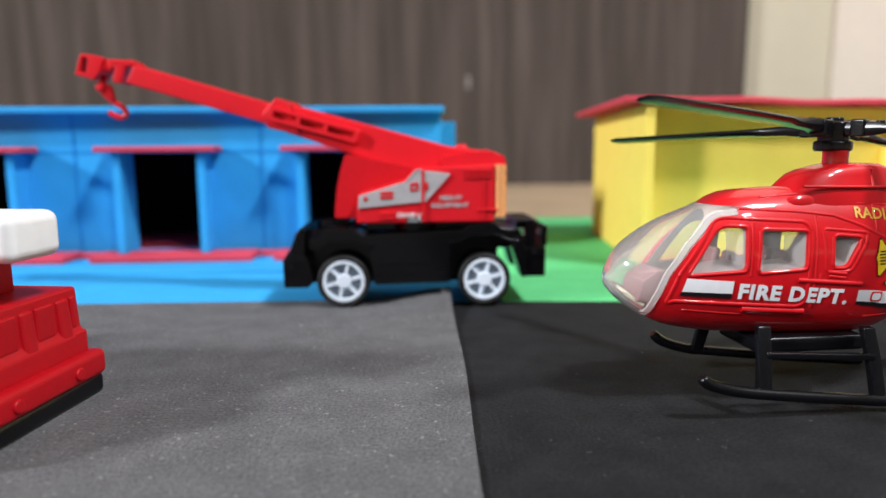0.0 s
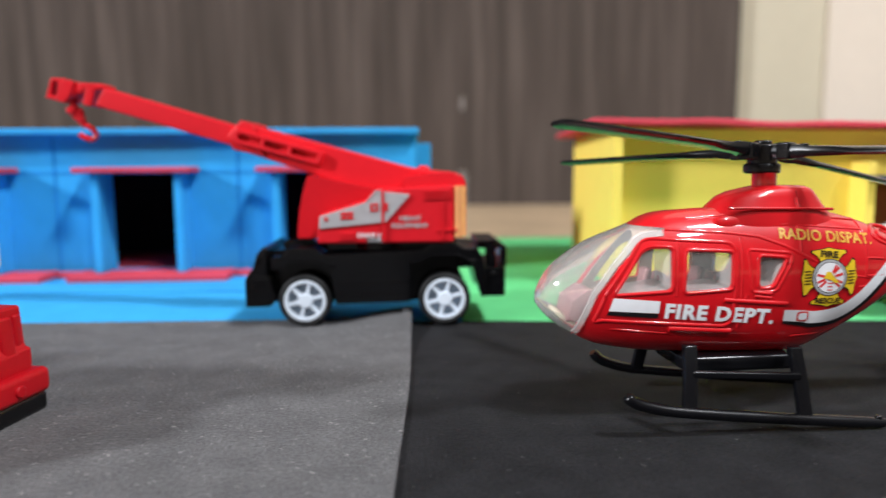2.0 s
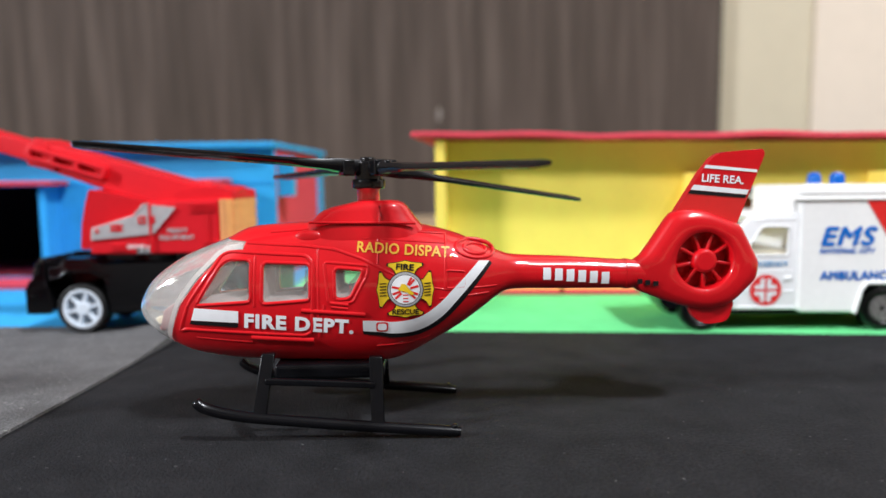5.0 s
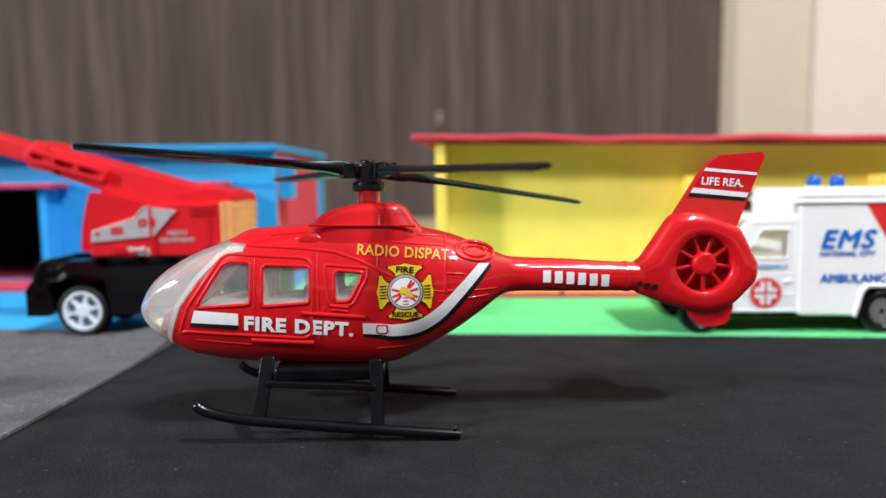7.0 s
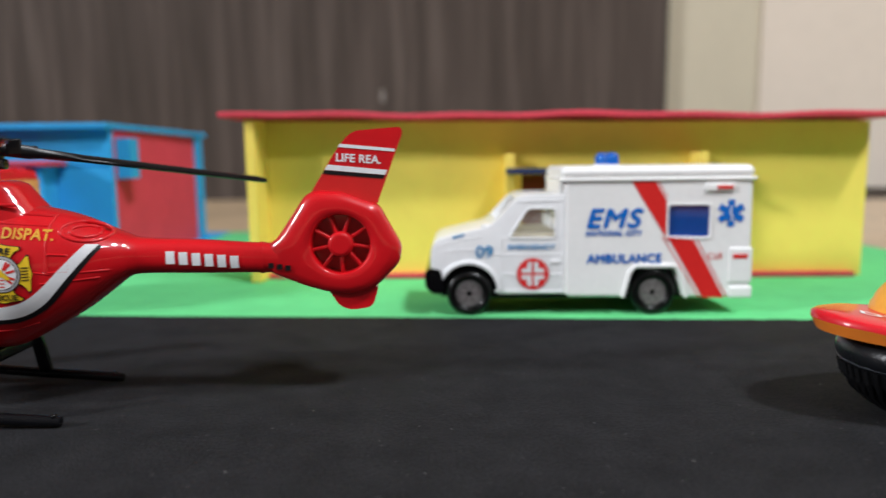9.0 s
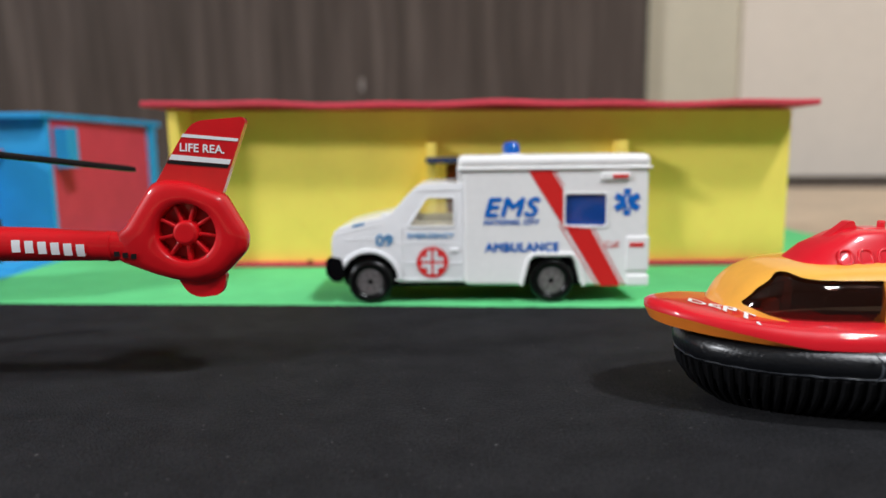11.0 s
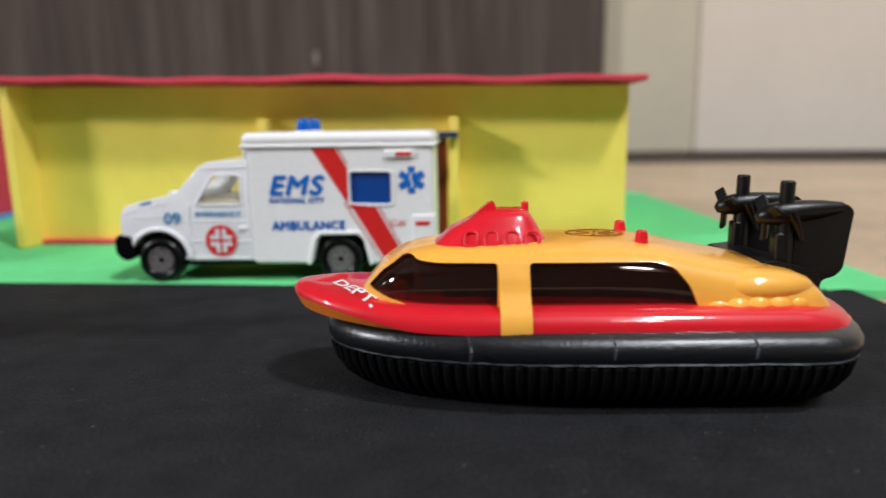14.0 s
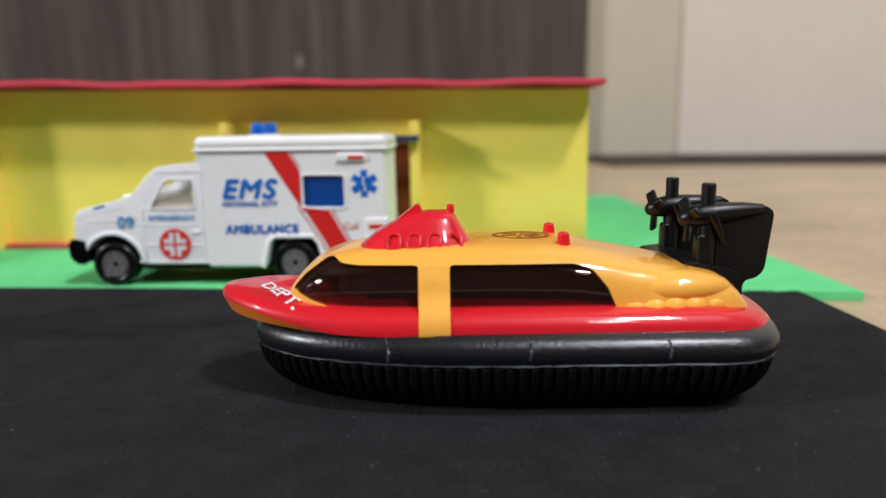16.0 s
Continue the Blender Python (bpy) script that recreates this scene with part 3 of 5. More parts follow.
    part("house", prism(top, ya + 0.06, yb - 0.06, 0.06, segments=3), "red_plastic", c)
    part("engine_cover", prism(rounded([(1.5, 3.3), (1.5, 3.56), (2.2, 3.66), (2.62, 3.68), (2.8, 3.6), (2.96, 3.58), (3.02, 3.34)], 0.06), ya + 0.35, yb - 0.35, 0.07), "red_plastic", c)
    part("cap", dome_lamp(2.01, 17.3, 3.58, 0.17, 0.28), "red_plastic", c, smooth=70)
    for x, z, w in ((2.32, 3.62, 0.16), (2.6, 3.63, 0.14), (2.88, 3.54, 0.12)):
        part("cover_lump", lump(x, 17.2, z, w, 0.5, 0.09), "red_plastic", c, smooth=80)
    part("rear_window", prism(rounded([(2.72, ya + 0.03), (2.9, ya + 0.08), (3.0, ya + 0.4), (3.0, yb - 0.4), (2.9, yb - 0.08), (2.72, yb - 0.03)], 0.12), 2.14, 3.36, 0.05, axis="z"), "orange", c, "translucent orange rear panel")
    for z in (2.4, 2.68, 2.96, 3.2):
        part("lens_bar", box(2.74, 3.012, ya + 0.3, yb - 0.3, z, z + 0.04, 0.012), "orange", c)
    for yy in (ya + 0.34, ya + 0.9):
        part("lens_bar", box(2.8, 3.015, yy, yy + 0.06, 2.16, 3.34, 0.015), "orange", c)
    y = ya + 0.05
    silver = [(-0.5, 2.38), (-0.47, 2.68), (0.62, 3.0), (0.86, 3.26), (1.62, 3.18), (1.02, 2.52)]
    s = part("side_decal", prism(silver, y - 0.035, y + 0.05, 0.015), "silver", c, "silver side panel")
    for pts in ([(0.72, 2.78), (0.72, 2.96), (0.9, 2.98), (0.9, 2.78)],):
        part("window_frame", prism(pts, y - 0.06, y - 0.02, 0.01, [[(0.77, 2.82), (0.77, 2.92), (0.85, 2.93), (0.85, 2.82)]]), "red_plastic", s)
    for x0, x1, z0, z1 in ((0.02, 0.32, 2.7, 2.77), (0.02, 0.32, 2.6, 2.67), (-0.36, -0.28, 2.56, 2.66), (1.06, 1.13, 2.78, 2.98)):
        part("vent", box(x0, x1, y - 0.06, y - 0.02, z0, z1, 0.012), "red_plastic", s)
    part("door_line", box(0.985, 1.045, y - 0.06, y - 0.02, 2.06, 3.27, 0.012), "red_plastic", c)
    part("decal_edge", prism(strip([(1.64, 3.17), (1.06, 2.53)], 0.035), y - 0.05, y + 0.02, 0.008), "silver", c)
    part("decal_edge", prism(strip([(0.62, 3.0), (0.86, 3.26), (1.0, 3.27)], 0.03), y - 0.05, y + 0.02, 0.008), "silver", c)
    part("body_crease", prism(strip([(1.62, 3.08), (1.02, 2.46)], 0.03), y - 0.03, y + 0.02, 0.01), "red_plastic", c)
    for z in (2.12, 2.22):
        part("grille_bar", box(0.0, 0.36, y - 0.03, y + 0.05, z, z + 0.06, 0.015), "red_plastic", c)
    for z in (3.06, 3.14, 3.22):
        part("grille_bar", box(2.0, 2.62, y - 0.03, y + 0.05, z, z + 0.04, 0.01), "red_plastic", c)
    part("side_rib", box(2.3, 2.78, y - 0.03, y + 0.05, 2.3, 2.34, 0.01), "red_plastic", c)
    part("side_rib", box(2.42, 2.46, y - 0.03, y + 0.05, 2.1, 3.0, 0.01), "red_plastic", c)
    part("lettering", words("HEAVY", 1.42, 1.92, 2.555, 2.665, y - 0.012, fat=0.008), "silver", c, "silver lettering")
    part("lettering", words("EQUIPMENT", 1.22, 2.08, 2.375, 2.485, y - 0.012, fat=0.008), "silver", c, "silver lettering")
    part("plate", box(0.62, 0.98, y - 0.012, y + 0.02, 2.03, 2.16, 0), "black_print", c)
    part("lettering", words("CRANE", 0.4, 0.82, 2.17, 2.27, y - 0.02, fat=0.006), "white_print", c, "white lettering")
    part("lettering", words("250", 0.66, 0.82, 2.06, 2.14, y - 0.02), "white_print", c, "white lettering")
    part("lettering", words("X", 0.84, 0.99, 2.05, 2.27, y - 0.02, slant=0.1), "white_print", c, "white lettering")
    # boom, swung a little away
    swing = Matrix.Translation((1.5, 17.42, 0)) @ Matrix.Rotation(radians(-7.0), 4, "Z") @ Matrix.Translation((-1.5, -17.42, 0))
    y0, y1 = 16.95, 17.9
    part("boom_root", moved(prism([(2.9, 3.3), (2.9, 3.66), (1.7, 3.8), (-2.45, 4.93), (-2.75, 4.33), (0.9, 3.1)], y0, y1, 0.06), swing), "red_plastic", c)
    part("boom_arm", moved(prism([(-2.5, 4.82), (-2.72, 4.36), (-6.35, 5.42), (-6.1, 5.86)], y0 + 0.12, y1 - 0.12, 0.05), swing), "red_plastic", c)
    fan = [(-1.11, 2.1), (-1.09, 2.4), (-1.04, 2.8), (-0.96, 3.18), (-0.82, 3.64), (1.2, 3.2), (1.2, 2.1)]
    # the shadow under the boom is put into this cheek's darker red
    part("boom_cheek", prism(rounded(fan, 0.06, 4), 16.75, 18.0, 0.04), "shaded_red_plastic", c)
    # cylinder housing on the boom's flank
    ang = math.atan2(-1.13, 4.15)
    tilt = Matrix.Translation((-2.64, 0, 4.63)) @ Matrix.Rotation(-ang, 4, "Y")
    part("boom_collar", moved(prism([(-2.72, 4.28), (-2.86, 4.62), (-2.5, 5.0), (-2.2, 4.92), (-1.9, 4.1)], y0 - 0.06, y1 + 0.06, 0.04), swing), "red_plastic", c)
    rail = moved(prism(rounded([(0.0, -0.17), (0.0, 0.17), (2.28, 0.17), (2.28, -0.17)], 0.1), y0 - 0.2, y0 + 0.05, 0.02, [rounded([(0.12, -0.08), (0.12, 0.08), (0.7, 0.08), (0.7, -0.08)], 0.04), rounded([(0.8, -0.08), (0.8, 0.08), (1.4, 0.08), (1.4, -0.08)], 0.04), rounded([(1.5, -0.08), (1.5, 0.08), (2.16, 0.08), (2.16, -0.08)], 0.04)]), swing @ tilt)
    part("boom_rail", rail, "red_plastic", c)
    part("boom_cover", moved(box(0.1, 1.6, y0 + 0.05, y1 - 0.05, 0.1, 0.34, 0.05), swing @ tilt), "red_plastic", c)
    part("boom_head", prism([(-6.72, 6.0), (-6.08, 5.97), (-6.07, 5.84), (-6.32, 5.82), (-6.45, 5.4), (-6.66, 5.45), (-6.56, 5.82), (-6.74, 5.68)], 18.05, 18.8, 0.04), "red_plastic", c)
    part("head_link", prism([(-6.92, 5.93), (-6.6, 5.96), (-6.62, 5.7), (-6.96, 5.7)], 18.25, 18.6, 0.03), "red_plastic", c)
    for yy in (18.02, 18.62):
        part("sheave_cheek", prism([(-7.09, 6.1), (-6.79, 6.03), (-6.91, 5.7), (-7.07, 5.49), (-7.21, 5.52)], yy, yy + 0.18, 0.035), "red_plastic", c)
    part("head_frame", prism([(-7.37, 6.12), (-7.06, 6.1), (-7.15, 5.52), (-7.53, 5.62)], 18.02, 18.8, 0.03, [[(-7.32, 6.04), (-7.19, 6.02), (-7.26, 5.66), (-7.43, 5.7)]]), "red_plastic", c)
    part("sheave", cyl((-7.0, 18.4, 5.8), 0.16, 0.5, "y", 20, 0.03), "red_plastic", c)
    hook = [(-7.06, 5.36, 0.09), (-7.05, 5.24, 0.085), (-6.92, 5.1, 0.08), (-6.76, 4.96, 0.07), (-6.56, 4.83, 0.07), (-6.49, 4.7, 0.07), (-6.6, 4.59, 0.07), (-6.76, 4.62, 0.06), (-6.92, 4.72, 0.05)]
    hp = [(a, 18.4, z) for a, z, r in hook]
    hk = part("hook", tube([tuple(v) for v in smoothed(hp, 4)], 0.07, 8), "red_plastic", c)
    part("hook_web", prism([(-7.1, 5.56), (-6.78, 5.36), (-6.72, 5.02), (-6.86, 5.04), (-7.06, 5.3)], 18.3, 18.44, 0.03), "red_plastic", hk)
    part("hook_block", cyl((-7.06, 18.38, 5.33), 0.1, 0.3, "y", 18, 0.04), "red_plastic", hk)


# ---- toy helicopter ----
HULL = smoothed([(3.46, 1.97, 1.83, 0.06), (3.52, 2.09, 1.74, 0.2), (3.67, 2.32, 1.58, 0.36), (3.9, 2.52, 1.41, 0.47), (4.3, 2.76, 1.2, 0.57), (4.84, 2.97, 1.09, 0.63), (5.2, 3.15, 1.05, 0.66), (5.7, 3.2, 1.02, 0.68), (6.2, 3.22, 1.0, 0.69), (7.0, 3.22, 0.97, 0.71), (7.45, 3.21, 1.0, 0.71), (7.75, 3.19, 1.12, 0.71), (8.1, 3.12, 1.31, 0.7), (8.5, 3.0, 1.55, 0.66), (8.85, 2.84, 1.8, 0.57), (9.15, 2.72, 2.02, 0.43), (9.4, 2.65, 2.09, 0.31), (10.2, 2.61, 2.08, 0.24), (11.0, 2.55, 2.07, 0.21), (11.6, 2.52, 2.06, 0.2)], 3)
HULL_Y = 10.5
BULGE = 2.4


def hull_at(x):
    a = np.array(HULL)
    return [float(np.interp(x, a[:, 0], a[:, k])) for k in (1, 2, 3)]


def hull_skin(x, z, out=0.014):
    top, bot, hw = hull_at(x)
    u = min(0.97, abs(z - (top + bot) / 2) / ((top - bot) / 2))
    return HULL_Y - hw * (1 - u ** BULGE) ** (1 / BULGE) - out


def hull(inset=0.0):
    rings = []
    for x, top, bot, hw in HULL:
        cz, h, w = (top + bot) / 2, max(0.02, (top - bot) / 2 - inset), max(0.02, hw - inset)
        ring = []
        for k in range(48):
            a = k * math.tau / 48
            c, s = math.cos(a), math.sin(a)
            ring.append(Vector((x + max(0.0, inset) * max(0.0, (5.0 - x) / 1.62), HULL_Y + w * math.copysign(abs(c) ** (2 / BULGE), c), cz + h * math.copysign(abs(s) ** (2 / BULGE), s))))
        rings.append(ring)
    return loft(rings)


def within(out, inn, cutter):
    """The skin of the hull, from depth out to depth inn, inside the cutter."""
    return carve(carve(hull(out), cutter, "INTERSECT"), hull(inn))


def bead(line, r, sunk=0.0, step=0.05, closed=False):
    """A raised cast rib, round in section, along a line on the hull's near flank."""
    pts = [Vector(p) for p in line] + ([Vector(line[0])] if closed else [])
    path = []
    for a, b in zip(pts, pts[1:]):
        n = max(1, int((b - a).length / step))
        path += [a.lerp(b, k / n) for k in range(n)]
    path.append(pts[-1])
    return tube([(p.x, hull_skin(p.x, p.y, 0.0) + sunk, p.y) for p in path], r, 8)


def grown(outline, d):
    """The outline pushed out by d from its middle."""
    cx, cz = sum(p[0] for p in outline) / len(outline), sum(p[1] for p in outline) / len(outline)
    out = []
    for a, b in outline:
        v = Vector((a - cx, b - cz))
        out.append((a + v.x / v.length * d, b + v.y / v.length * d))
    return out


def window_tunnel(w, depth):
    """The sloping inner edge of a thick clear window insert."""
    inner = grown(w, -0.13)
    return loft([[Vector((a, hull_skin(a, b, -0.05), b)) for a, b in w], [Vector((a, hull_skin(a, b, -0.05 - depth), b)) for a, b in inner]], caps=False)


def helicopter():
    h = thing("toy_helicopter", 8.0, 10.5, 0, "glossy red die-cast toy fire helicopter on black skids", "toy helicopter", yaw=2.5)
    front = [(2.5, 0.5), (4.0, 0.5), (4.03, 1.5), (4.1, 1.66), (4.24, 2.01), (4.52, 2.39), (4.87, 2.74), (4.98, 2.8), (5.2, 2.83), (5.24, 2.96), (4.86, 2.985), (4.7, 3.4), (2.5, 3.6)]
    wins = [[(4.49, 2.02), (4.89, 2.61), (5.0, 2.67), (5.31, 2.67), (5.3, 2.08)], [(5.53, 2.63), (6.2, 2.6), (6.19, 2.09), (5.5, 2.04)], [(6.6, 2.53), (7.01, 2.5), (6.8, 2.11), (6.6, 2.1)]]
    wins = [rounded(w, 0.07) for w in wins]
    body = carve(hull(), prism(front, 9, 12, 0))
    for w in wins:
        body = carve(body, prism(w, 9, 12, 0))
    f = part("fuselage", carve(body, hull(0.07)), "red_paint", h, "glossy red fuselage", smooth=30)
    shield = part("windshield", within(-0.01, 0.05, prism(front, 9, 12, 0)), "clear", h, "clear plastic bubble windshield", smooth=30)
    shield.visible_shadow = False
    part("windshield_rim", within(-0.02, 0.03, prism(strip([(3.99, 1.42), (4.05, 1.66), (4.19, 2.03), (4.47, 2.42), (4.82, 2.78), (4.95, 2.85), (5.2, 2.89)], 0.07), 9, 10.45, 0)), "clear_edge", h, "pale frosted windshield rim", smooth=30)
    for w in wins:
        pane = part("window", within(0.03, 0.05, prism(w, 9, 10.4, 0)), "pane", h, "clear side window", smooth=30)
        part("window_edge", window_tunnel(w, 0.34), "clear_edge", pane, "thick clear edge")
        part("window", within(0.03, 0.05, prism(w, 10.6, 12, 0)), "pane", h, "clear side window", smooth=30)
        part("window_frame", bead(grown(w, 0.03), 0.03, 0.012, 0.08, True), "red_paint", f, smooth=80)
    # cast doors, panel edges and rails
    part("door_frame", bead(rounded([(4.2, 1.6), (4.36, 2.02), (4.88, 2.76), (5.02, 2.81), (6.17, 2.74), (6.27, 2.62), (6.23, 1.58), (6.12, 1.52), (4.3, 1.64)], 0.08), 0.036, 0.018, closed=True), "red_paint", f, smooth=80)
    part("door_frame", bead(rounded([(6.43, 2.64), (7.1, 2.58), (7.08, 2.44), (6.86, 2.03), (6.49, 2.02)], 0.06), 0.032, 0.018, closed=True), "red_paint", f, smooth=80)
    part("roof_rail", bead([(5.25, 2.93), (6.1, 2.88), (6.6, 2.82), (7.0, 2.68), (7.42, 2.47)], 0.034, 0.02), "red_paint", f, smooth=80)
    for line, r in (([(5.4, 2.74), (5.37, 1.99)], 0.026), ([(6.34, 2.83), (6.33, 1.5)], 0.022), ([(6.42, 2.0), (6.41, 1.9)], 0.03), ([(7.25, 3.16), (7.24, 2.6)], 0.02), ([(7.25, 2.97), (8.25, 2.89)], 0.022), ([(8.27, 3.04), (8.25, 2.2)], 0.022), ([(8.27, 2.2), (9.06, 2.22)], 0.02), ([(8.16, 2.06), (8.93, 2.12)], 0.02), ([(7.42, 2.47), (7.84, 2.27), (8.27, 2.2)], 0.018), ([(4.45, 1.5), (5.3, 1.42)], 0.02), ([(7.2, 1.33), (7.7, 1.36), (8.0, 1.45)], 0.02)):
        part("panel_rib", bead(line, r, r * 0.55), "red_paint", f, smooth=80)
    part("panel_rib", bead(rounded([(8.27, 2.49), (8.56, 2.47), (8.56, 2.23), (8.27, 2.22)], 0.04), 0.02, 0.006, closed=True), "red_paint", f, smooth=80)
    part("panel_rib", bead([(5.6, 3.08), (6.35, 3.13), (7.25, 3.12), (8.26, 3.02)], 0.026, 0.01), "red_paint", f, smooth=80)
    part("door_rail", bead([(6.08, 1.915), (7.04, 1.84)], 0.04, 0.012), "red_paint", f, smooth=80)
    part("latch", bead([(6.52, 2.025), (6.79, 1.995)], 0.03, 0.006), "red_paint", f, smooth=80)
    part("latch", bead([(6.53, 1.965), (6.78, 1.935)], 0.026, 0.006), "red_paint", f, smooth=80)
    part("sill_rail", bead([(5.3, 1.5), (6.24, 1.44)], 0.05, 0.015), "red_paint", f, smooth=80)
    part("filler_cap", bead(rounded([(6.95, 3.09), (7.15, 3.08), (7.14, 2.98), (6.96, 2.98)], 0.05), 0.024, 0.006, closed=True), "red_paint", f, smooth=80)
    part("filler_cap", bead([(7.17, 3.05), (7.17, 3.0)], 0.04, 0.01), "red_paint", f, smooth=80)

    def oval(rx, rz, tilt=-9):
        c, s = math.cos(radians(tilt)), math.sin(radians(tilt))
        return [(8.73 + rx * math.cos(a) * c - rz * math.sin(a) * s, 2.79 + rx * math.cos(a) * s + rz * math.sin(a) * c) for a in (k * math.tau / 28 for k in range(28))]

    part("exhaust", bead(oval(0.31, 0.13), 0.034, 0.01, closed=True), "red_paint", f, smooth=80)
    part("exhaust", bead(oval(0.18, 0.07), 0.034, 0.006, closed=True), "red_paint", f, smooth=80)
    scoop = bmesh.new()
    bmesh.ops.create_uvsphere(scoop, u_segments=24, v_segments=14, radius=1)
    part("intake_bump", moved(scoop, Matrix.Translation((6.2, hull_skin(6.2, 3.0, -0.05), 3.0)) @ Matrix.Diagonal((0.24, 0.08, 0.12, 1))), "red_paint", f, smooth=80)
    part("boom_collar", within(-0.012, 0.04, prism([(11.2, 1.9), (11.27, 1.9), (11.27, 2.7), (11.2, 2.7)], 9, 12, 0)), "red_paint", f, smooth=30)
    # lining inside the cabin
    lining = carve(carve(hull(0.075), prism([(4.3, 0.9), (4.3, 2.0), (4.7, 2.56), (5.2, 3.4), (7.9, 3.4), (7.9, 0.9)], 9, 12, 0), "INTERSECT"), hull(0.11))
    for w in wins:
        lining = carve(lining, prism(w, 9, 12, 0))
    part("cabin_lining", lining, "cabin_beige", h, "beige cabin lining", smooth=30)
    # cabin fittings
    part("cabin_floor", box(4.9, 7.6, 10.08, 10.92, 1.38, 1.5, 0.03), "cream", h, "cream cabin floor")
    part("nose_plate", carve(hull(0.08), prism([(3.2, 1.2), (3.2, 1.7), (3.75, 1.72), (4.0, 1.56), (4.0, 1.2)], 9, 12, 0), "INTERSECT"), "cream", h, "cream plate in the nose", smooth=30)
    part("dashboard", prism([(3.85, 1.6), (3.92, 1.9), (4.16, 2.06), (4.3, 2.02), (4.36, 1.6)], 10.15, 10.85, 0.03), "cabin_mauve", h, "dull mauve dashboard")
    for x in (4.75, 5.6, 6.6):
        for y in (10.12, 10.6):
            st = part("seat", box(x, x + 0.4, y, y + 0.3, 1.5, 1.8, 0.06), "cabin_mauve", h, "dull mauve seat")
            part("seat_back", moved(box(-0.05, 0.07, y, y + 0.3, 0, 0.62, 0.05), Matrix.Translation((x + 0.4, 0, 1.68)) @ Matrix.Rotation(radians(12), 4, "Y")), "cabin_mauve", st)
    # engine cowling
    cow = []
    for z, a, b, w in ((2.95, 5.95, 8.1, 0.52), (3.14, 6.1, 7.93, 0.5), (3.22, 6.17, 7.86, 0.48), (3.3, 6.25, 7.8, 0.45), (3.38, 6.34, 7.74, 0.43), (3.45, 6.5, 7.69, 0.41), (3.5, 6.72, 7.64, 0.38), (3.54, 6.9, 7.54, 0.33), (3.55, 7.0, 7.44, 0.26)):
        ring = []
        for k in range(40):
            t = k * math.tau / 40
            c, s = math.cos(t), math.sin(t)
            ring.append(Vector(((a + b) / 2 + (b - a) / 2 * math.copysign(abs(c) ** 0.6, c), 10.5 + w * math.copysign(abs(s) ** 0.5, s), z)))
        cow.append(ring)
    cw = part("cowling", loft(cow), "red_paint", h, smooth=60)
    part("cowling_seam", tube([(6.2, 10.03, 3.23), (6.6, 9.995, 3.225), (7.3, 9.995, 3.215), (7.82, 10.03, 3.2)], 0.022, 8), "red_paint", cw, smooth=80)
    part("cowling_seam", tube([(7.27, 10.0, 3.2), (7.27, 10.07, 3.36), (7.27, 10.1, 3.46), (7.27, 10.2, 3.54)], 0.018, 8), "red_paint", cw, smooth=80)
    part("mast", cyl((7.07, 10.6, 3.63), 0.18, 0.3, "z", 24, 0.03), "red_paint", h)
    # rotor
    hub = Vector((7.07, 10.68, 4.06))
    r = part("rotor_hub", merge(cyl((hub.x, hub.y, 3.8), 0.27, 0.16, "z", 24, 0.04), cyl((hub.x, hub.y, 4.0), 0.22, 0.34, "z", 24, 0.04), cyl((hub.x, hub.y, 4.18), 0.13, 0.1, "z", 18, 0.03)), "rotor_plastic", h, "black rotor hub")
    for k, rise, reach in ((24.7, -0.60, 4.22), (121.5, -0.14, 4.1), (205.3, 0.32, 4.15), (302.1, -0.03, 4.1)):
        d = Vector((math.cos(radians(k)), math.sin(radians(k)), 0))
        n = Vector((-d.y, d.x, 0.13)).normalized()
        rows = []
        for u, w, t in ((0.15, 0.11, 0.1), (0.55, 0.10, 0.1), (0.7, 0.075, 0.075), (1.05, 0.085, 0.065), (1.3, 0.15, 0.05), (2.2, 0.17, 0.045), (reach - 0.12, 0.16, 0.04), (reach, 0.12, 0.03)):
            p = hub + d * u + Vector((0, 0, rise * u / reach))
            rows.append([p + n * w * c + Vector((0, 0, t * s)) for c, s in ((1, 0.3), (0.7, 1), (-0.7, 1), (-1, 0.3), (-1, -0.3), (-0.7, -1), (0.7, -1), (1, -0.3))])
        part("rotor_blade", loft(rows), "rotor_plastic", r, "black rotor blade")
        c = hub + d * 0.36
        part("blade_grip", moved(box(-0.1, 0.1, -0.13, 0.13, -0.13, 0.13, 0.03), Matrix.Translation(c) @ Matrix.Rotation(radians(k), 4, "Z")), "rotor_plastic", r)
        c = hub + d * 0.62 + Vector((0, 0, rise * 0.62 / reach + 0.03))
        part("blade_bolt", cyl(tuple(c), 0.06, 0.16, "z", 12, 0.015), "rotor_plastic", r)
    # tail
    pod = rounded([(11.32, 2.08), (11.9, 1.85), (12.23, 1.75), (12.56, 1.7), (12.89, 1.76), (13.06, 1.88), (13.37, 2.2), (13.41, 2.46), (13.07, 3.09), (12.93, 3.14), (12.51, 3.3), (12.18, 3.33), (11.95, 3.28), (11.6, 2.76), (11.44, 2.54), (11.32, 2.5)], 0.08)
    cx, cz = 12.47, 2.51

    def reach(a):
        d, best = Vector((math.cos(a), math.sin(a))), 0.55
        for p, q in zip(pod, pod[1:] + pod[:1]):
            u, v = Vector((p[0] - cx, p[1] - cz)), Vector((q[0] - p[0], q[1] - p[1]))
            den = d.x * v.y - d.y * v.x
            if abs(den) > 1e-9:
                k = (u.x * v.y - u.y * v.x) / den
                m = (u.x * d.y - u.y * d.x) / den
                if k > 0 and -1e-6 <= m <= 1 + 1e-6:
                    best = max(best, k)
        return best

    far = [1.015 * reach(k * math.tau / 72) for k in range(72)]
    rings = []
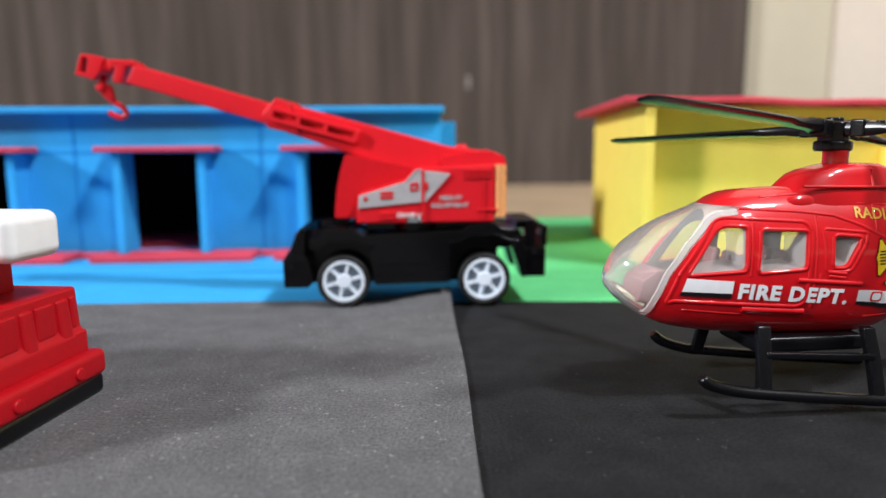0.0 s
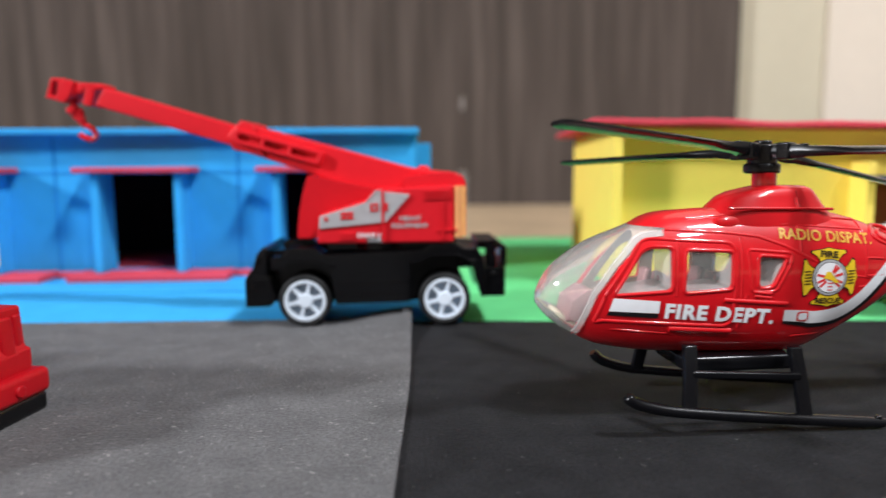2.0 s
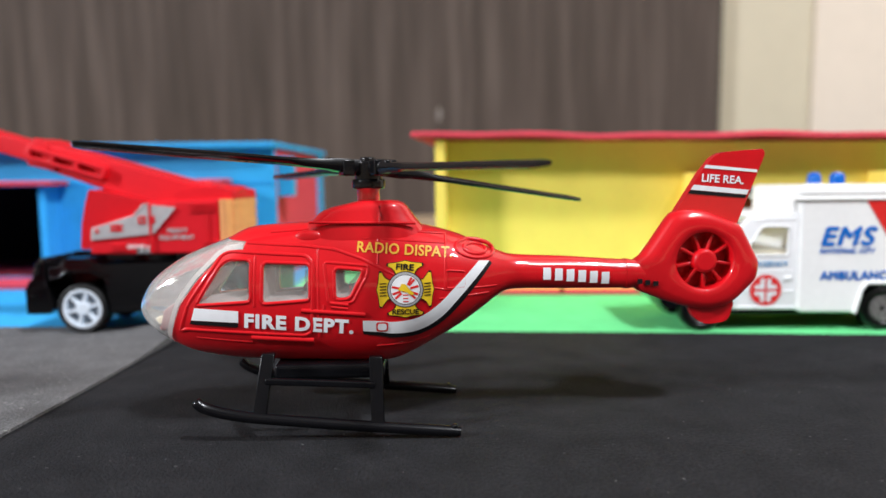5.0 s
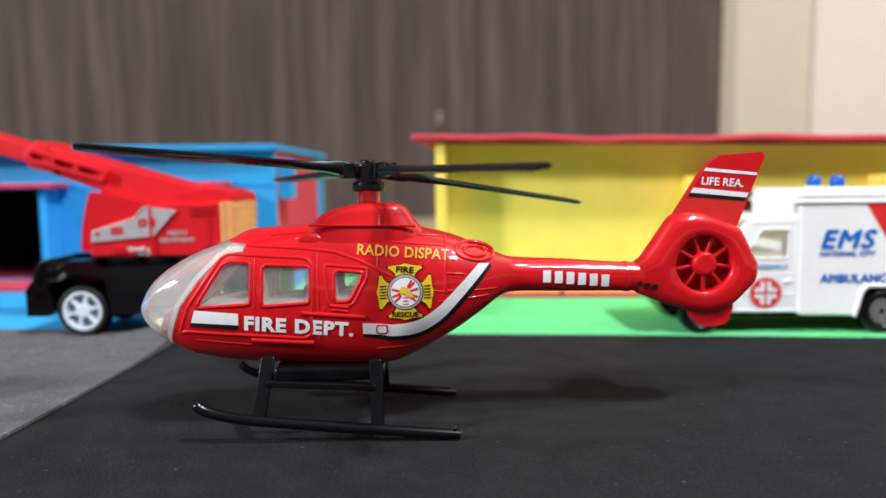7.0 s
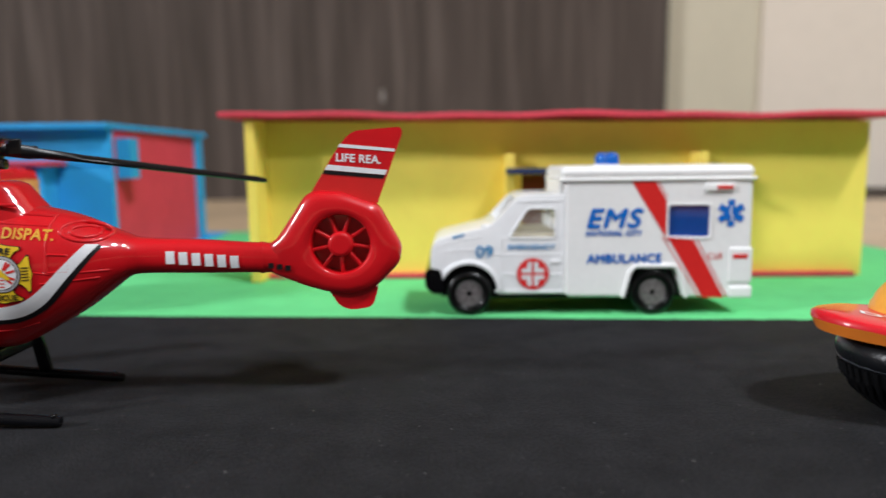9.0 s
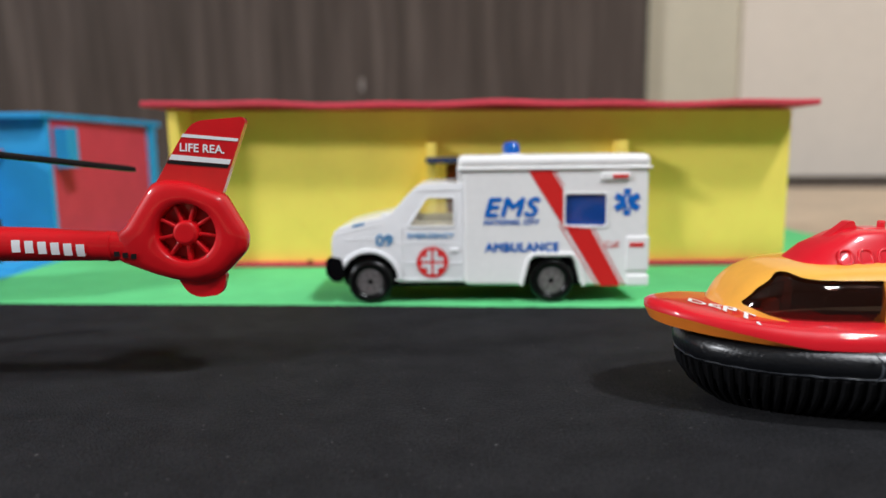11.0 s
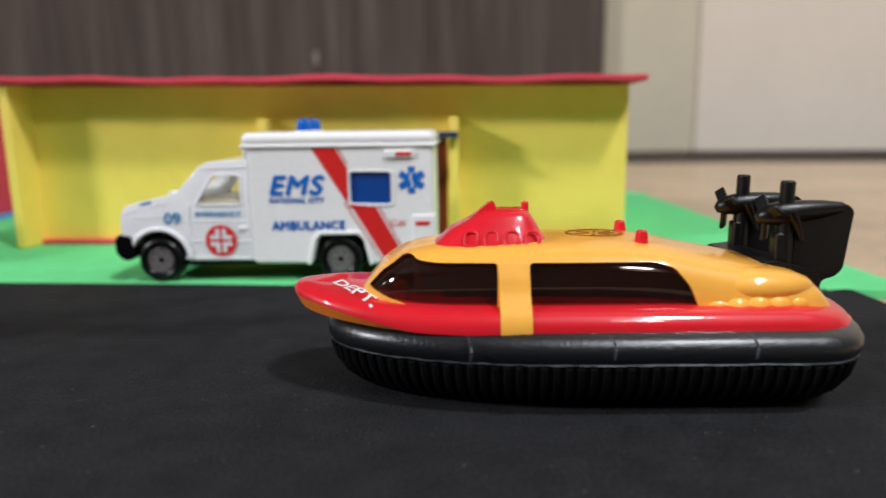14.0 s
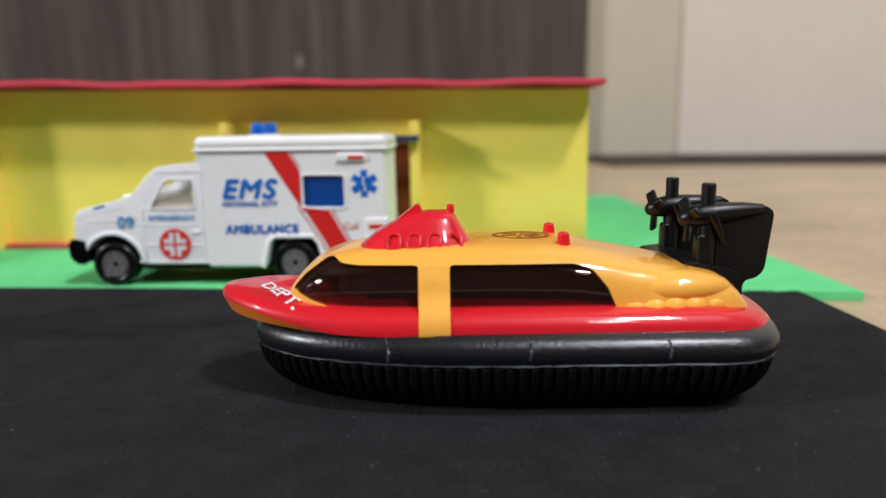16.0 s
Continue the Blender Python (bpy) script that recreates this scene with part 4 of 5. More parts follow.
    for u, yy in ((0.0, 10.62), (0.0, 10.36), (0.03, 10.31), (0.08, 10.285), (0.3, 10.28), (0.6, 10.285), (0.8, 10.31), (0.93, 10.365), (1.0, 10.46), (1.0, 10.56), (0.93, 10.65), (0.8, 10.7), (0.4, 10.73), (0.06, 10.72), (0.0, 10.62)):
        rings.append([Vector((cx + (0.45 + (far[k] - 0.45) * u) * math.cos(k * math.tau / 72), yy, cz + (0.45 + (far[k] - 0.45) * u) * math.sin(k * math.tau / 72))) for k in range(72)])
    t = part("tail_pod", loft(rings, caps=False), "red_paint", h, smooth=60)
    part("fin", prism(rounded([(11.93, 3.15), (12.41, 3.93), (12.61, 4.18), (12.75, 4.25), (13.42, 4.3), (13.46, 4.22), (13.02, 3.05)], 0.09), 10.44, 10.62, 0.06, segments=4), "red_paint", h)
    for k in range(3):
        part("maker_bar", box(11.36 + k * 0.13, 11.44 + k * 0.13, 10.262, 10.275, 2.16 - k * 0.02, 2.24 - k * 0.02, 0), "black_print", t, "small black bar")
    part("ventral_fin", prism(rounded([(12.2, 1.85), (12.4, 1.52), (12.58, 1.44), (12.94, 1.48), (13.05, 1.85)], 0.12), 10.44, 10.6, 0.05), "red_paint", h)
    part("fan_disc", cyl((cx, 10.6, cz), 0.47, 0.06, "y", 36, 0), "red_paint", t)
    part("fan_hub", cyl((cx, 10.42, cz), 0.2, 0.32, "y", 28, 0.07), "red_paint", t)
    for k in range(9):
        s = moved(box(0.15, 0.45, -0.08, 0.08, -0.03, 0.03, 0.02), Matrix.Translation((cx, 10.44, cz)) @ Matrix.Rotation(radians(k * 40 + 8), 4, "Y"))
        part("fan_blade", s, "red_paint", t)
    # landing gear
    near = [(4.54, 9.5, 0.66), (4.66, 9.5, 0.55), (4.98, 9.5, 0.45), (5.39, 9.5, 0.38), (6.22, 9.5, 0.29), (7.14, 9.5, 0.2), (8.45, 9.5, 0.09)]
    distant = [(4.7, 11.5, 0.72), (4.86, 11.5, 0.58), (5.2, 11.5, 0.46), (5.6, 11.5, 0.39), (6.92, 11.5, 0.24), (7.8, 11.5, 0.16), (8.5, 11.5, 0.09)]
    for path, yy, s in ((near, 9.5, 1), (distant, 11.5, -1)):
        line = [tuple(v) for v in smoothed(path, 3)]
        part("skid", tube(line, 0.085, 12, [0.06] + [0.085] * (len(line) - 2) + [0.07]), "skid_plastic", h, "dark grey skid", smooth=60)
        part("skid_cap", cyl((8.36, yy, 0.175), 0.05, 0.06, "z", 12, 0.02), "skid_plastic", h)
        for xt, zt, xb, zb in ((5.57, 1.28, 5.46, 0.33), (7.18, 1.2, 7.22, 0.16)):
            leg = loft([[Vector((x + a, y + b, z)) for a, b in ((-0.1, -0.06), (0.1, -0.06), (0.1, 0.06), (-0.1, 0.06))] for x, y, z in ((xb, yy, zb), (xb * 0.5 + xt * 0.5, yy + s * 0.12, (zb + zt) / 2), (xt, yy + s * 0.3, zt))])
            part("skid_leg", soften(leg, 0.025, 2), "skid_plastic", h, "dark grey leg")
        part("skid_bar", moved(box(-0.82, 0.82, -0.05, 0.05, -0.05, 0.05, 0.025), Matrix.Translation((6.36, yy + s * 0.12, 0.85)) @ Matrix.Rotation(radians(3.2), 4, "Y")), "skid_plastic", h)
    part("belly_plate", box(5.6, 7.3, 9.95, 11.05, 0.8, 1.04, 0.06), "skid_plastic", h)
    # prints
    sk = hull_skin
    part("lettering", words("FIRE DEPT.", 5.21, 6.86, 1.595, 1.825, 0, bold=0.045, skin=sk, turn=-4.4, space=1.12), "white_print", f, "white FIRE DEPT. lettering")
    part("stripe", sheet([(4.46, 1.97), (5.13, 1.92), (5.12, 1.74), (4.4, 1.78)], 0, sk, 3), "white_print", f, "white stripe")
    part("stripe", sheet([(4.4, 1.775), (5.12, 1.735), (5.115, 1.665), (4.37, 1.72)], 0, sk, 3), "black_print", f, "black stripe edge")
    up = smoothed([(7.0, 1.75), (7.25, 1.74), (7.49, 1.72), (7.84, 1.78), (8.14, 1.97), (8.44, 2.27), (8.78, 2.62)], 5)
    lo = smoothed([(7.0, 1.58), (7.25, 1.56), (7.49, 1.53), (7.84, 1.57), (8.18, 1.76), (8.5, 2.1), (8.95, 2.61)], 5)
    low = smoothed([(7.0, 1.53), (7.25, 1.5), (7.49, 1.46), (7.85, 1.5), (8.21, 1.69), (8.55, 2.04), (8.99, 2.57)], 5)
    part("stripe", between(up, lo, sk), "white_print", f, "white stripe")
    part("stripe", between(lo, low, sk), "black_print", f, "black stripe edge")
    part("stripe_mark", sheet(rounded([(7.2, 1.57), (7.2, 1.72), (7.38, 1.72), (7.38, 1.57)], 0.04), 0, lambda x, z: sk(x, z, 0.02), 1), "red_print", f)
    part("stripe_mark", sheet(rounded([(7.222, 1.592), (7.222, 1.698), (7.358, 1.698), (7.358, 1.592)], 0.04), 0, lambda x, z: sk(x, z, 0.026), 1), "white_print", f)
    part("lettering", words("RADIO DISPAT.", 6.93, 8.37, 2.735, 2.895, 0, bold=0.022, skin=sk, turn=-4.2, space=1.05), "gold_print", f, "gold lettering")
    registration(f, 9.83, 10.97, 2.215, 2.41, sk)
    badge(f)
    yt = 10.43
    part("lettering", words("LIFE REA.", 12.43, 13.12, 3.755, 3.885, yt, bold=0.02, turn=-4), "white_print", h, "white lettering")
    part("stripe", sheet([(12.46, 4.0), (13.33, 3.92), (13.34, 3.965), (12.49, 4.05)], yt), "white_print", h)
    part("stripe", sheet([(12.25, 3.655), (13.18, 3.565), (13.21, 3.64), (12.3, 3.735)], yt), "white_print", h)
    part("stripe", sheet([(12.21, 3.595), (13.15, 3.51), (13.175, 3.56), (12.245, 3.65)], yt), "black_print", h)


def between(upper, lower, skin):
    """A printed band between two lines on the flank."""
    bm = bmesh.new()
    prev = None
    for a, b in zip(upper, lower):
        row = []
        for s in (0.0, 0.33, 0.67, 1.0):
            x, z = a[0] + (b[0] - a[0]) * s, a[1] + (b[1] - a[1]) * s
            row.append(bm.verts.new((x, skin(x, z), z)))
        if prev:
            for k in range(3):
                bm.faces.new((prev[k], prev[k + 1], row[k + 1], row[k]))
        prev = row
    return bm


def registration(parent, x0, x1, z0, z1, skin):
    """Plain upright bars in place of a registration."""
    w = (x1 - x0) / 6
    for k in range(6):
        a, d = x0 + k * w, 0.045 - 0.018 * k
        part("bar", sheet([(a, z1 + d), (a + w * 0.66, z1 + d), (a + w * 0.66, z0 + d), (a, z0 + d)], 0, skin, 1), "white_print", parent, "plain white bar")


def badge(f):
    cx, cz = 7.65, 2.22

    def lift(d):
        return lambda x, z: hull_skin(x, z, d)

    def disc(r, d, n=36):
        return sheet(circle(cx, cz, r, n), 0, lift(d), 2)

    half = [(0.2, 0.145), (0.27, 0.165), (0.32, 0.21), (0.36, 0.285), (0.395, 0.275), (0.405, 0.19), (0.415, 0.1), (0.44, 0.0)]
    arm = [(u, -v) for u, v in half] + [(u, v) for u, v in half[-2::-1]]
    for k in range(4):
        ca, sa = math.cos(radians(90 * k)), math.sin(radians(90 * k))
        for grow, d, mat, tag in ((1.0, 0.012, "black_print", "black badge edge"), (0.93, 0.018, "yellow_print", "yellow badge arm")):
            pts = [(0.3 + (u - 0.3) * grow, v * (grow - 0.02 * (1 - grow) / 0.07)) for u, v in arm]
            part("badge_arm", sheet([(cx + u * ca - v * sa, cz + u * sa + v * ca) for u, v in pts], 0, lift(d), 2), mat, f, tag)
    for r, d, mat in ((0.275, 0.022, "black_print"), (0.262, 0.026, "silver"), (0.228, 0.03, "black_print"), (0.22, 0.034, "white_print")):
        part("badge_disc", disc(r, d), mat, f)
    part("lettering", words("FIRE", cx - 0.135, cx + 0.135, cz + 0.29, cz + 0.385, 0, bold=0.03, skin=lift(0.026), turn=-4), "black_print", f, "black lettering")
    part("lettering", words("RESCUE", cx - 0.2, cx + 0.2, cz - 0.385, cz - 0.3, 0, bold=0.03, skin=lift(0.026), turn=-1), "black_print", f, "black lettering")
    for a in (15, 48, 62, 168, 200, 222, 318, 338):
        d = Vector((math.cos(radians(a)), math.sin(radians(a))))
        part("badge_ray", sheet(strip([tuple(Vector((cx, cz)) + d * 0.08), tuple(Vector((cx, cz)) + d * 0.205)], 0.034), 0, lift(0.038), 1), "red_print", f)
    for k in range(4):
        z = cz - 0.19 + k * 0.05
        part("badge_rung", sheet([(cx - 0.035, z), (cx + 0.045, z), (cx + 0.045, z + 0.016), (cx - 0.035, z + 0.016)], 0, lift(0.038), 0), "red_print", f)
    part("badge_helmet", sheet(rounded([(cx - 0.12, cz - 0.005), (cx - 0.08, cz + 0.02), (cx - 0.06, cz + 0.09), (cx, cz + 0.085), (cx + 0.05, cz + 0.02), (cx + 0.14, cz - 0.07), (cx + 0.09, cz - 0.085), (cx, cz - 0.03)], 0.02), 0, lift(0.044), 1), "yellow_print", f)
    for s in (-1, 1):
        for k in range(5):
            z = cz - 0.1 + k * 0.045
            part("badge_tick", sheet([(cx + s * 0.335 - 0.05, z), (cx + s * 0.335 + 0.05, z + 0.008), (cx + s * 0.335 + 0.05, z + 0.024), (cx + s * 0.335 - 0.05, z + 0.016)], 0, lift(0.026), 0), "black_print", f)


# ---- toy ambulance ----
def steel_wheel(parent, x, z, y_face, r, side=-1):
    width = 0.42
    yc = y_face - side * width / 2
    w = part("wheel", cyl((x, yc, z), r * 0.6, width * 0.5, "y", 28, 0), "tyre_gloss", parent, "black wheel with a grey steel rim")
    part("tyre", prism(circle(x, z, r, 48), yc - width / 2, yc + width / 2, 0.09, [circle(x, z, r * 0.6, 36)], segments=4), "tyre_gloss", w, "glossy black tyre")
    part("tyre_groove", prism(circle(x, z, r * 0.82, 40), *sorted((y_face + side * 0.006, y_face - side * 0.02)), 0, [circle(x, z, r * 0.78, 40)]), "tyre_gloss", w)
    y0, y1 = sorted((y_face - side * 0.02, y_face - side * 0.16))
    part("rim", prism(circle(x, z, r * 0.57, 36), y0, y1, 0.015, [circle(x, z, r * 0.5, 32)]), "grey_hub", w, "grey steel rim")
    holes = [circle(x + r * 0.29 * math.cos(k * math.tau / 6), z + r * 0.29 * math.sin(k * math.tau / 6), r * 0.06, 10) for k in range(6)] + [circle(x, z, r * 0.14, 14)]
    part("wheel_disc", prism(circle(x, z, r * 0.46, 32), y0 + 0.02, y1, 0.0, holes), "grey_hub", w, "grey steel disc")
    return w


def dome_lamp(x, y, z, r, h):
    rows = [(r, 0.0), (r, 0.5), (r * 0.96, 0.68), (r * 0.8, 0.86), (r * 0.5, 0.97), (r * 0.12, 1.0)]
    return loft([[Vector((x + q * math.cos(k * math.tau / 20), y + q * math.sin(k * math.tau / 20), z + h * u)) for k in range(20)] for q, u in rows])


def ambulance():
    a = thing("toy_ambulance", 17.6, 17.4, 0, "white die-cast toy ambulance with red stripe", "toy ambulance", yaw=-1.2)
    yn, yf = 16.1, 18.7
    bx0, bx1 = 17.02, 21.45
    arch = [(18.46, 0.45), (18.62, 1.04), (18.73, 1.15), (19.6, 1.15), (19.73, 1.0), (19.86, 0.44)]
    side = [(bx0, 0.52), (bx0 + 0.12, 0.46)] + arch + [(bx1 - 0.03, 0.42), (bx1, 0.5), (bx1 - 0.02, 3.28), (bx0, 3.28)]
    win = rounded([(19.46, 1.92), (19.46, 2.66), (20.43, 2.65), (20.43, 1.9)], 0.08)
    box_ob = part("box_body", prism(side, yn, yf, 0.11, [win], segments=4), "white_plastic", a, "white plastic box body")
    part("box_nose", box(16.87, 17.12, yn + 0.14, yf - 0.14, 2.8, 3.34, 0.05), "white_plastic", box_ob)
    part("roof", box(16.88, bx1 + 0.03, yn - 0.02, yf + 0.02, 3.27, 3.6, 0.17, 6), "white_plastic", a, "white plastic box roof")
    part("roof_lip", box(16.86, bx1 + 0.05, yn - 0.05, yf + 0.05, 3.235, 3.32, 0.035), "white_plastic", a, "white roof lip")
    part("window", box(19.45, 20.44, yn + 0.05, yf - 0.06, 1.89, 2.67, 0), "blue_pane", a, "dark blue box window")
    part("window_frame", prism(rounded([(19.41, 1.84), (19.41, 2.71), (20.5, 2.7), (20.5, 1.83)], 0.1), yn - 0.02, yn + 0.05, 0.015, [win]), "white_plastic", box_ob)
    part("arch_lip", prism(strip([(18.4, 0.44), (18.56, 1.06), (18.7, 1.21), (19.63, 1.21), (19.79, 1.03), (19.93, 0.43)], 0.1), yn - 0.045, yn + 0.06, 0.03), "white_plastic", box_ob)
    part("rear_step", box(20.94, bx1 + 0.04, yn - 0.035, yn + 0.2, 0.41, 0.7, 0.05), "white_plastic", box_ob)
    part("locker_door", box(20.9, bx1 + 0.03, yn - 0.03, yn + 0.2, 0.77, 1.65, 0.06), "white_plastic", box_ob)
    part("side_lamp", box(20.3, 20.98, yn - 0.06, yn + 0.1, 2.98, 3.16, 0.03), "white_plastic", box_ob)
    part("lamp_lens", box(20.56, 20.93, yn - 0.075, yn + 0.0, 3.03, 3.12, 0.01), "red_print", box_ob)
    # cab
    cab = [(13.84, 0.86), (13.78, 1.2), (13.79, 1.6), (13.86, 1.8), (13.99, 1.9), (14.37, 2.0), (14.95, 2.13), (15.13, 2.17), (15.3, 2.28), (15.74, 2.75), (15.88, 2.87), (16.06, 2.93), (17.06, 2.95), (17.06, 0.53), (15.44, 0.53)] + circle(14.7, 0.56, 0.71, 16, 0, 172)
    cwin = rounded([(15.66, 1.9), (16.08, 2.55), (16.17, 2.62), (16.77, 2.61), (16.8, 2.54), (16.79, 1.89)], 0.05)
    shell = prism(cab, yn + 0.08, yf - 0.08, 0.13, [], segments=4)
    shell = carve(shell, prism(cwin, 15, 20, 0))
    hollow = prism([(15.65, 1.4), (15.65, 2.2), (16.1, 2.74), (16.95, 2.78), (16.95, 1.4)], yn + 0.2, yf - 0.2, 0)
    shell = carve(shell, hollow)
    ws = moved(box(-0.36, 0.36, yn + 0.28, yf - 0.28, -0.3, 0.3, 0), Matrix.Translation((15.7, 0, 2.5)) @ Matrix.Rotation(radians(-47), 4, "Y"))
    shell = carve(shell, ws)
    cb = part("cab", shell, "white_paint", a, "glossy white cab", smooth=30)
    part("windshield", moved(box(-0.34, 0.34, yn + 0.26, yf - 0.26, -0.02, 0.02, 0), Matrix.Translation((15.73, 0, 2.46)) @ Matrix.Rotation(radians(-47), 4, "Y")), "pane", a, "clear windshield")
    for y in (yn + 0.14, yf - 0.16):
        part("side_window", prism(cwin, y, y + 0.02, 0), "pane", a, "clear cab window")
    part("window_frame", tube([(p[0], yn + 0.085, p[1]) for p in cwin + cwin[:1]], 0.028, 8), "white_paint", cb, smooth=80)
    part("dash_ledge", box(15.6, 16.85, yn + 0.24, yf - 0.24, 1.8, 2.02, 0.04), "cream", a, "pale cab ledge")
    part("cab_seat", box(16.4, 16.9, yn + 0.4, yf - 0.4, 1.4, 1.8, 0.05), "cream", a, "pale cab seat")
    part("wheel_arch", prism(strip(circle(14.7, 0.56, 0.755, 20, 2, 176), 0.1), yn + 0.03, yn + 0.3, 0.03), "white_paint", cb)
    for line, r in (([(14.1, 1.6), (14.8, 1.63), (15.5, 1.5), (17.0, 1.49)], 0.022), ([(15.5, 1.02), (17.0, 1.0)], 0.025), ([(16.98, 0.6), (16.98, 2.8)], 0.022), ([(15.5, 0.75), (15.52, 1.85), (15.6, 1.95)], 0.02), ([(15.34, 0.6), (16.95, 0.58)], 0.03), ([(15.9, 2.78), (16.95, 2.8)], 0.025), ([(13.86, 1.68), (14.3, 1.82), (15.0, 1.95)], 0.02)):
        part("body_crease", tube([(x, yn + 0.09, z) for x, z in line], r, 8), "white_paint", cb, smooth=80)
    part("door_handle", box(16.7, 16.88, yn + 0.045, yn + 0.1, 1.28, 1.37, 0.015), "white_paint", cb)
    part("mirror", box(15.02, 15.22, yn + 0.1, yn + 0.5, 2.14, 2.24, 0.04), "white_paint", cb)
    part("grille", box(13.76, 13.83, yn + 0.5, yf - 0.5, 1.2, 1.55, 0.02), "black_print", cb)
    part("headlight", box(13.77, 13.95, yn + 0.12, yn + 0.42, 1.28, 1.52, 0.03), "silver", cb)
    part("bumper", prism(rounded([(13.64, 0.74), (13.63, 1.08), (13.74, 1.2), (14.02, 1.14), (14.12, 0.72), (14.02, 0.56), (13.82, 0.56)], 0.07), yn + 0.02, yf - 0.02, 0.05), "black_plastic", a, "black front bumper")
    part("underbody", box(14.3, 21.2, yn + 0.3, yf - 0.3, 0.38, 0.8, 0.04), "black_plastic", a)
    part("wheel_well", box(14.0, 15.44, yn + 0.5, yf - 0.5, 0.4, 1.3, 0.02), "black_plastic", a)
    part("wheel_well", box(18.4, 19.9, yn + 0.46, yf - 0.46, 0.4, 1.3, 0.02), "black_plastic", a)
    part("sill", box(15.46, 17.4, yn + 0.16, yf - 0.16, 0.4, 0.6, 0.03), "black_plastic", a)
    for x in (14.71, 19.15):
        for y, s in ((yn + 0.04, -1), (yf - 0.04, 1)):
            steel_wheel(a, x, 0.545, y, 0.545, s)
    for y in (16.85, 17.95):
        lamp = part("beacon", dome_lamp(18.25, y, 3.59, 0.18, 0.34), "blue_glass", a, "blue beacon lamp")
        part("beacon_base", cyl((18.25, y, 3.6), 0.25, 0.06, "z", 20, 0.02), "white_plastic", lamp)
    # prints
    y = yn - 0.012
    part("stripe", sheet([(18.57, 3.23), (19.12, 3.23), (19.4, 2.76), (19.4, 1.9)], y), "red_print", box_ob, "broad red stripe")
    part("stripe", sheet([(19.43, 1.83), (20.06, 1.83), (20.82, 0.43), (20.32, 0.43), (19.43, 1.93)], y), "red_print", box_ob, "broad red stripe")
    part("stripe", sheet([(19.42, 1.83), (19.44, 1.83), (20.06, 1.83), (20.06, 1.835), (19.44, 1.9)], yn - 0.025), "red_print", box_ob)
    part("pin_stripe", sheet([(19.17, 3.23), (19.195, 3.23), (19.42, 2.85), (19.395, 2.85)], y), "red_print", box_ob)
    part("pin_stripe", sheet([(20.13, 1.83), (20.155, 1.83), (20.91, 0.43), (20.885, 0.43)], y), "red_print", box_ob)
    part("pin_stripe", sheet([(19.3, 1.93), (19.325, 1.93), (20.25, 0.43), (20.225, 0.43)], y), "red_print", box_ob)
    part("lettering", words("EMS", 17.54, 18.84, 2.14, 2.58, y, slant=0.25, space=1.12, fat=0.026), "blue_print", box_ob, "blue EMS lettering")
    part("lettering", words("NATIONAL CITY", 17.5, 18.84, 1.945, 2.065, y, slant=0.25, space=1.08, fat=0.008), "blue_print", box_ob, "blue lettering")
    part("lettering", words("AMBULANCE", 17.54, 19.3, 1.29, 1.5, y, space=1.1, fat=0.013), "blue_print", box_ob, "blue AMBULANCE lettering")
    part("lettering", words("Call", 20.40, 20.74, 1.36, 1.52, y), "red_print", box_ob, "red lettering")
    part("number_bar", box(21.0, 21.34, yn - 0.042, yn - 0.03, 1.38, 1.48, 0), "red_print", box_ob, "plain red bar")
    part("lettering", words("09", 14.88, 15.28, 1.44, 1.72, yn + 0.062, fat=0.008), "light_blue_print", cb, "light blue lettering")
    part("lettering", words("EMERGENCY", 15.66, 16.78, 1.63, 1.74, yn + 0.062, fat=0.005), "light_blue_print", cb, "light blue lettering")
    part("hood_mark", sheet([(14.32, 1.9), (14.6, 1.96), (14.58, 2.02), (14.3, 1.95)], yn + 0.07), "light_blue_print", cb)
    yc = yn + 0.055
    part("cross_disc", sheet(circle(16.25, 1.03, 0.385, 40), yc), "red_print", cb, "red round badge")
    for sx in (-1, 1):
        for sz in (-1, 1):
            pts = [(0.03, 0.03), (0.27, 0.03), (0.27, 0.13), (0.13, 0.13), (0.13, 0.29), (0.03, 0.29)]
            part("cross_arm", sheet([(16.25 + sx * p, 1.03 + sz * q) for p, q in pts], yc - 0.01), "white_print", cb)
    for k in range(3):
        d = Vector((math.cos(radians(90 + 60 * k)), math.sin(radians(90 + 60 * k)))) * 0.32
        c = Vector((20.92, 2.46))
        part("star_arm", sheet(strip([tuple(c - d), tuple(c + d)], 0.16), y - 0.004 * k), "blue_print", box_ob, "blue star arm")
    part("star_staff", sheet(strip([(20.92, 2.27), (20.95, 2.39), (20.89, 2.49), (20.93, 2.63)], 0.035), y - 0.016), "white_print", box_ob)


# ---- toy hovercraft ----
def plan_ring(z, x0, x1, hw, nose, tail, n=72, sharp=2.3):
    """A rounded ring at height z, with its own front and back lengths of rounding."""
    ring = []
    for k in range(n):
        a = k * math.tau / n
        c, s = math.cos(a), math.sin(a)
        r, e = (nose, sharp) if c < 0 else (tail, 2.5)
        x = (x0 + nose if c < 0 else x1 - tail) + math.copysign(abs(c) ** (2 / e), c) * r
        ring.append(Vector((x, 9.8 + hw * math.copysign(abs(s) ** (2 / e), s), z)))
    return ring


def evenly(ring, count):
    """Points at even steps along a closed ring."""
    pts = np.array([tuple(v) for v in ring + ring[:1]])
    d = np.r_[0, np.cumsum(np.linalg.norm(np.diff(pts, axis=0), axis=1))]
    u = np.linspace(0, d[-1], count, endpoint=False)
    return [Vector([float(np.interp(q, d, pts[:, k])) for k in range(3)]) for q in u]


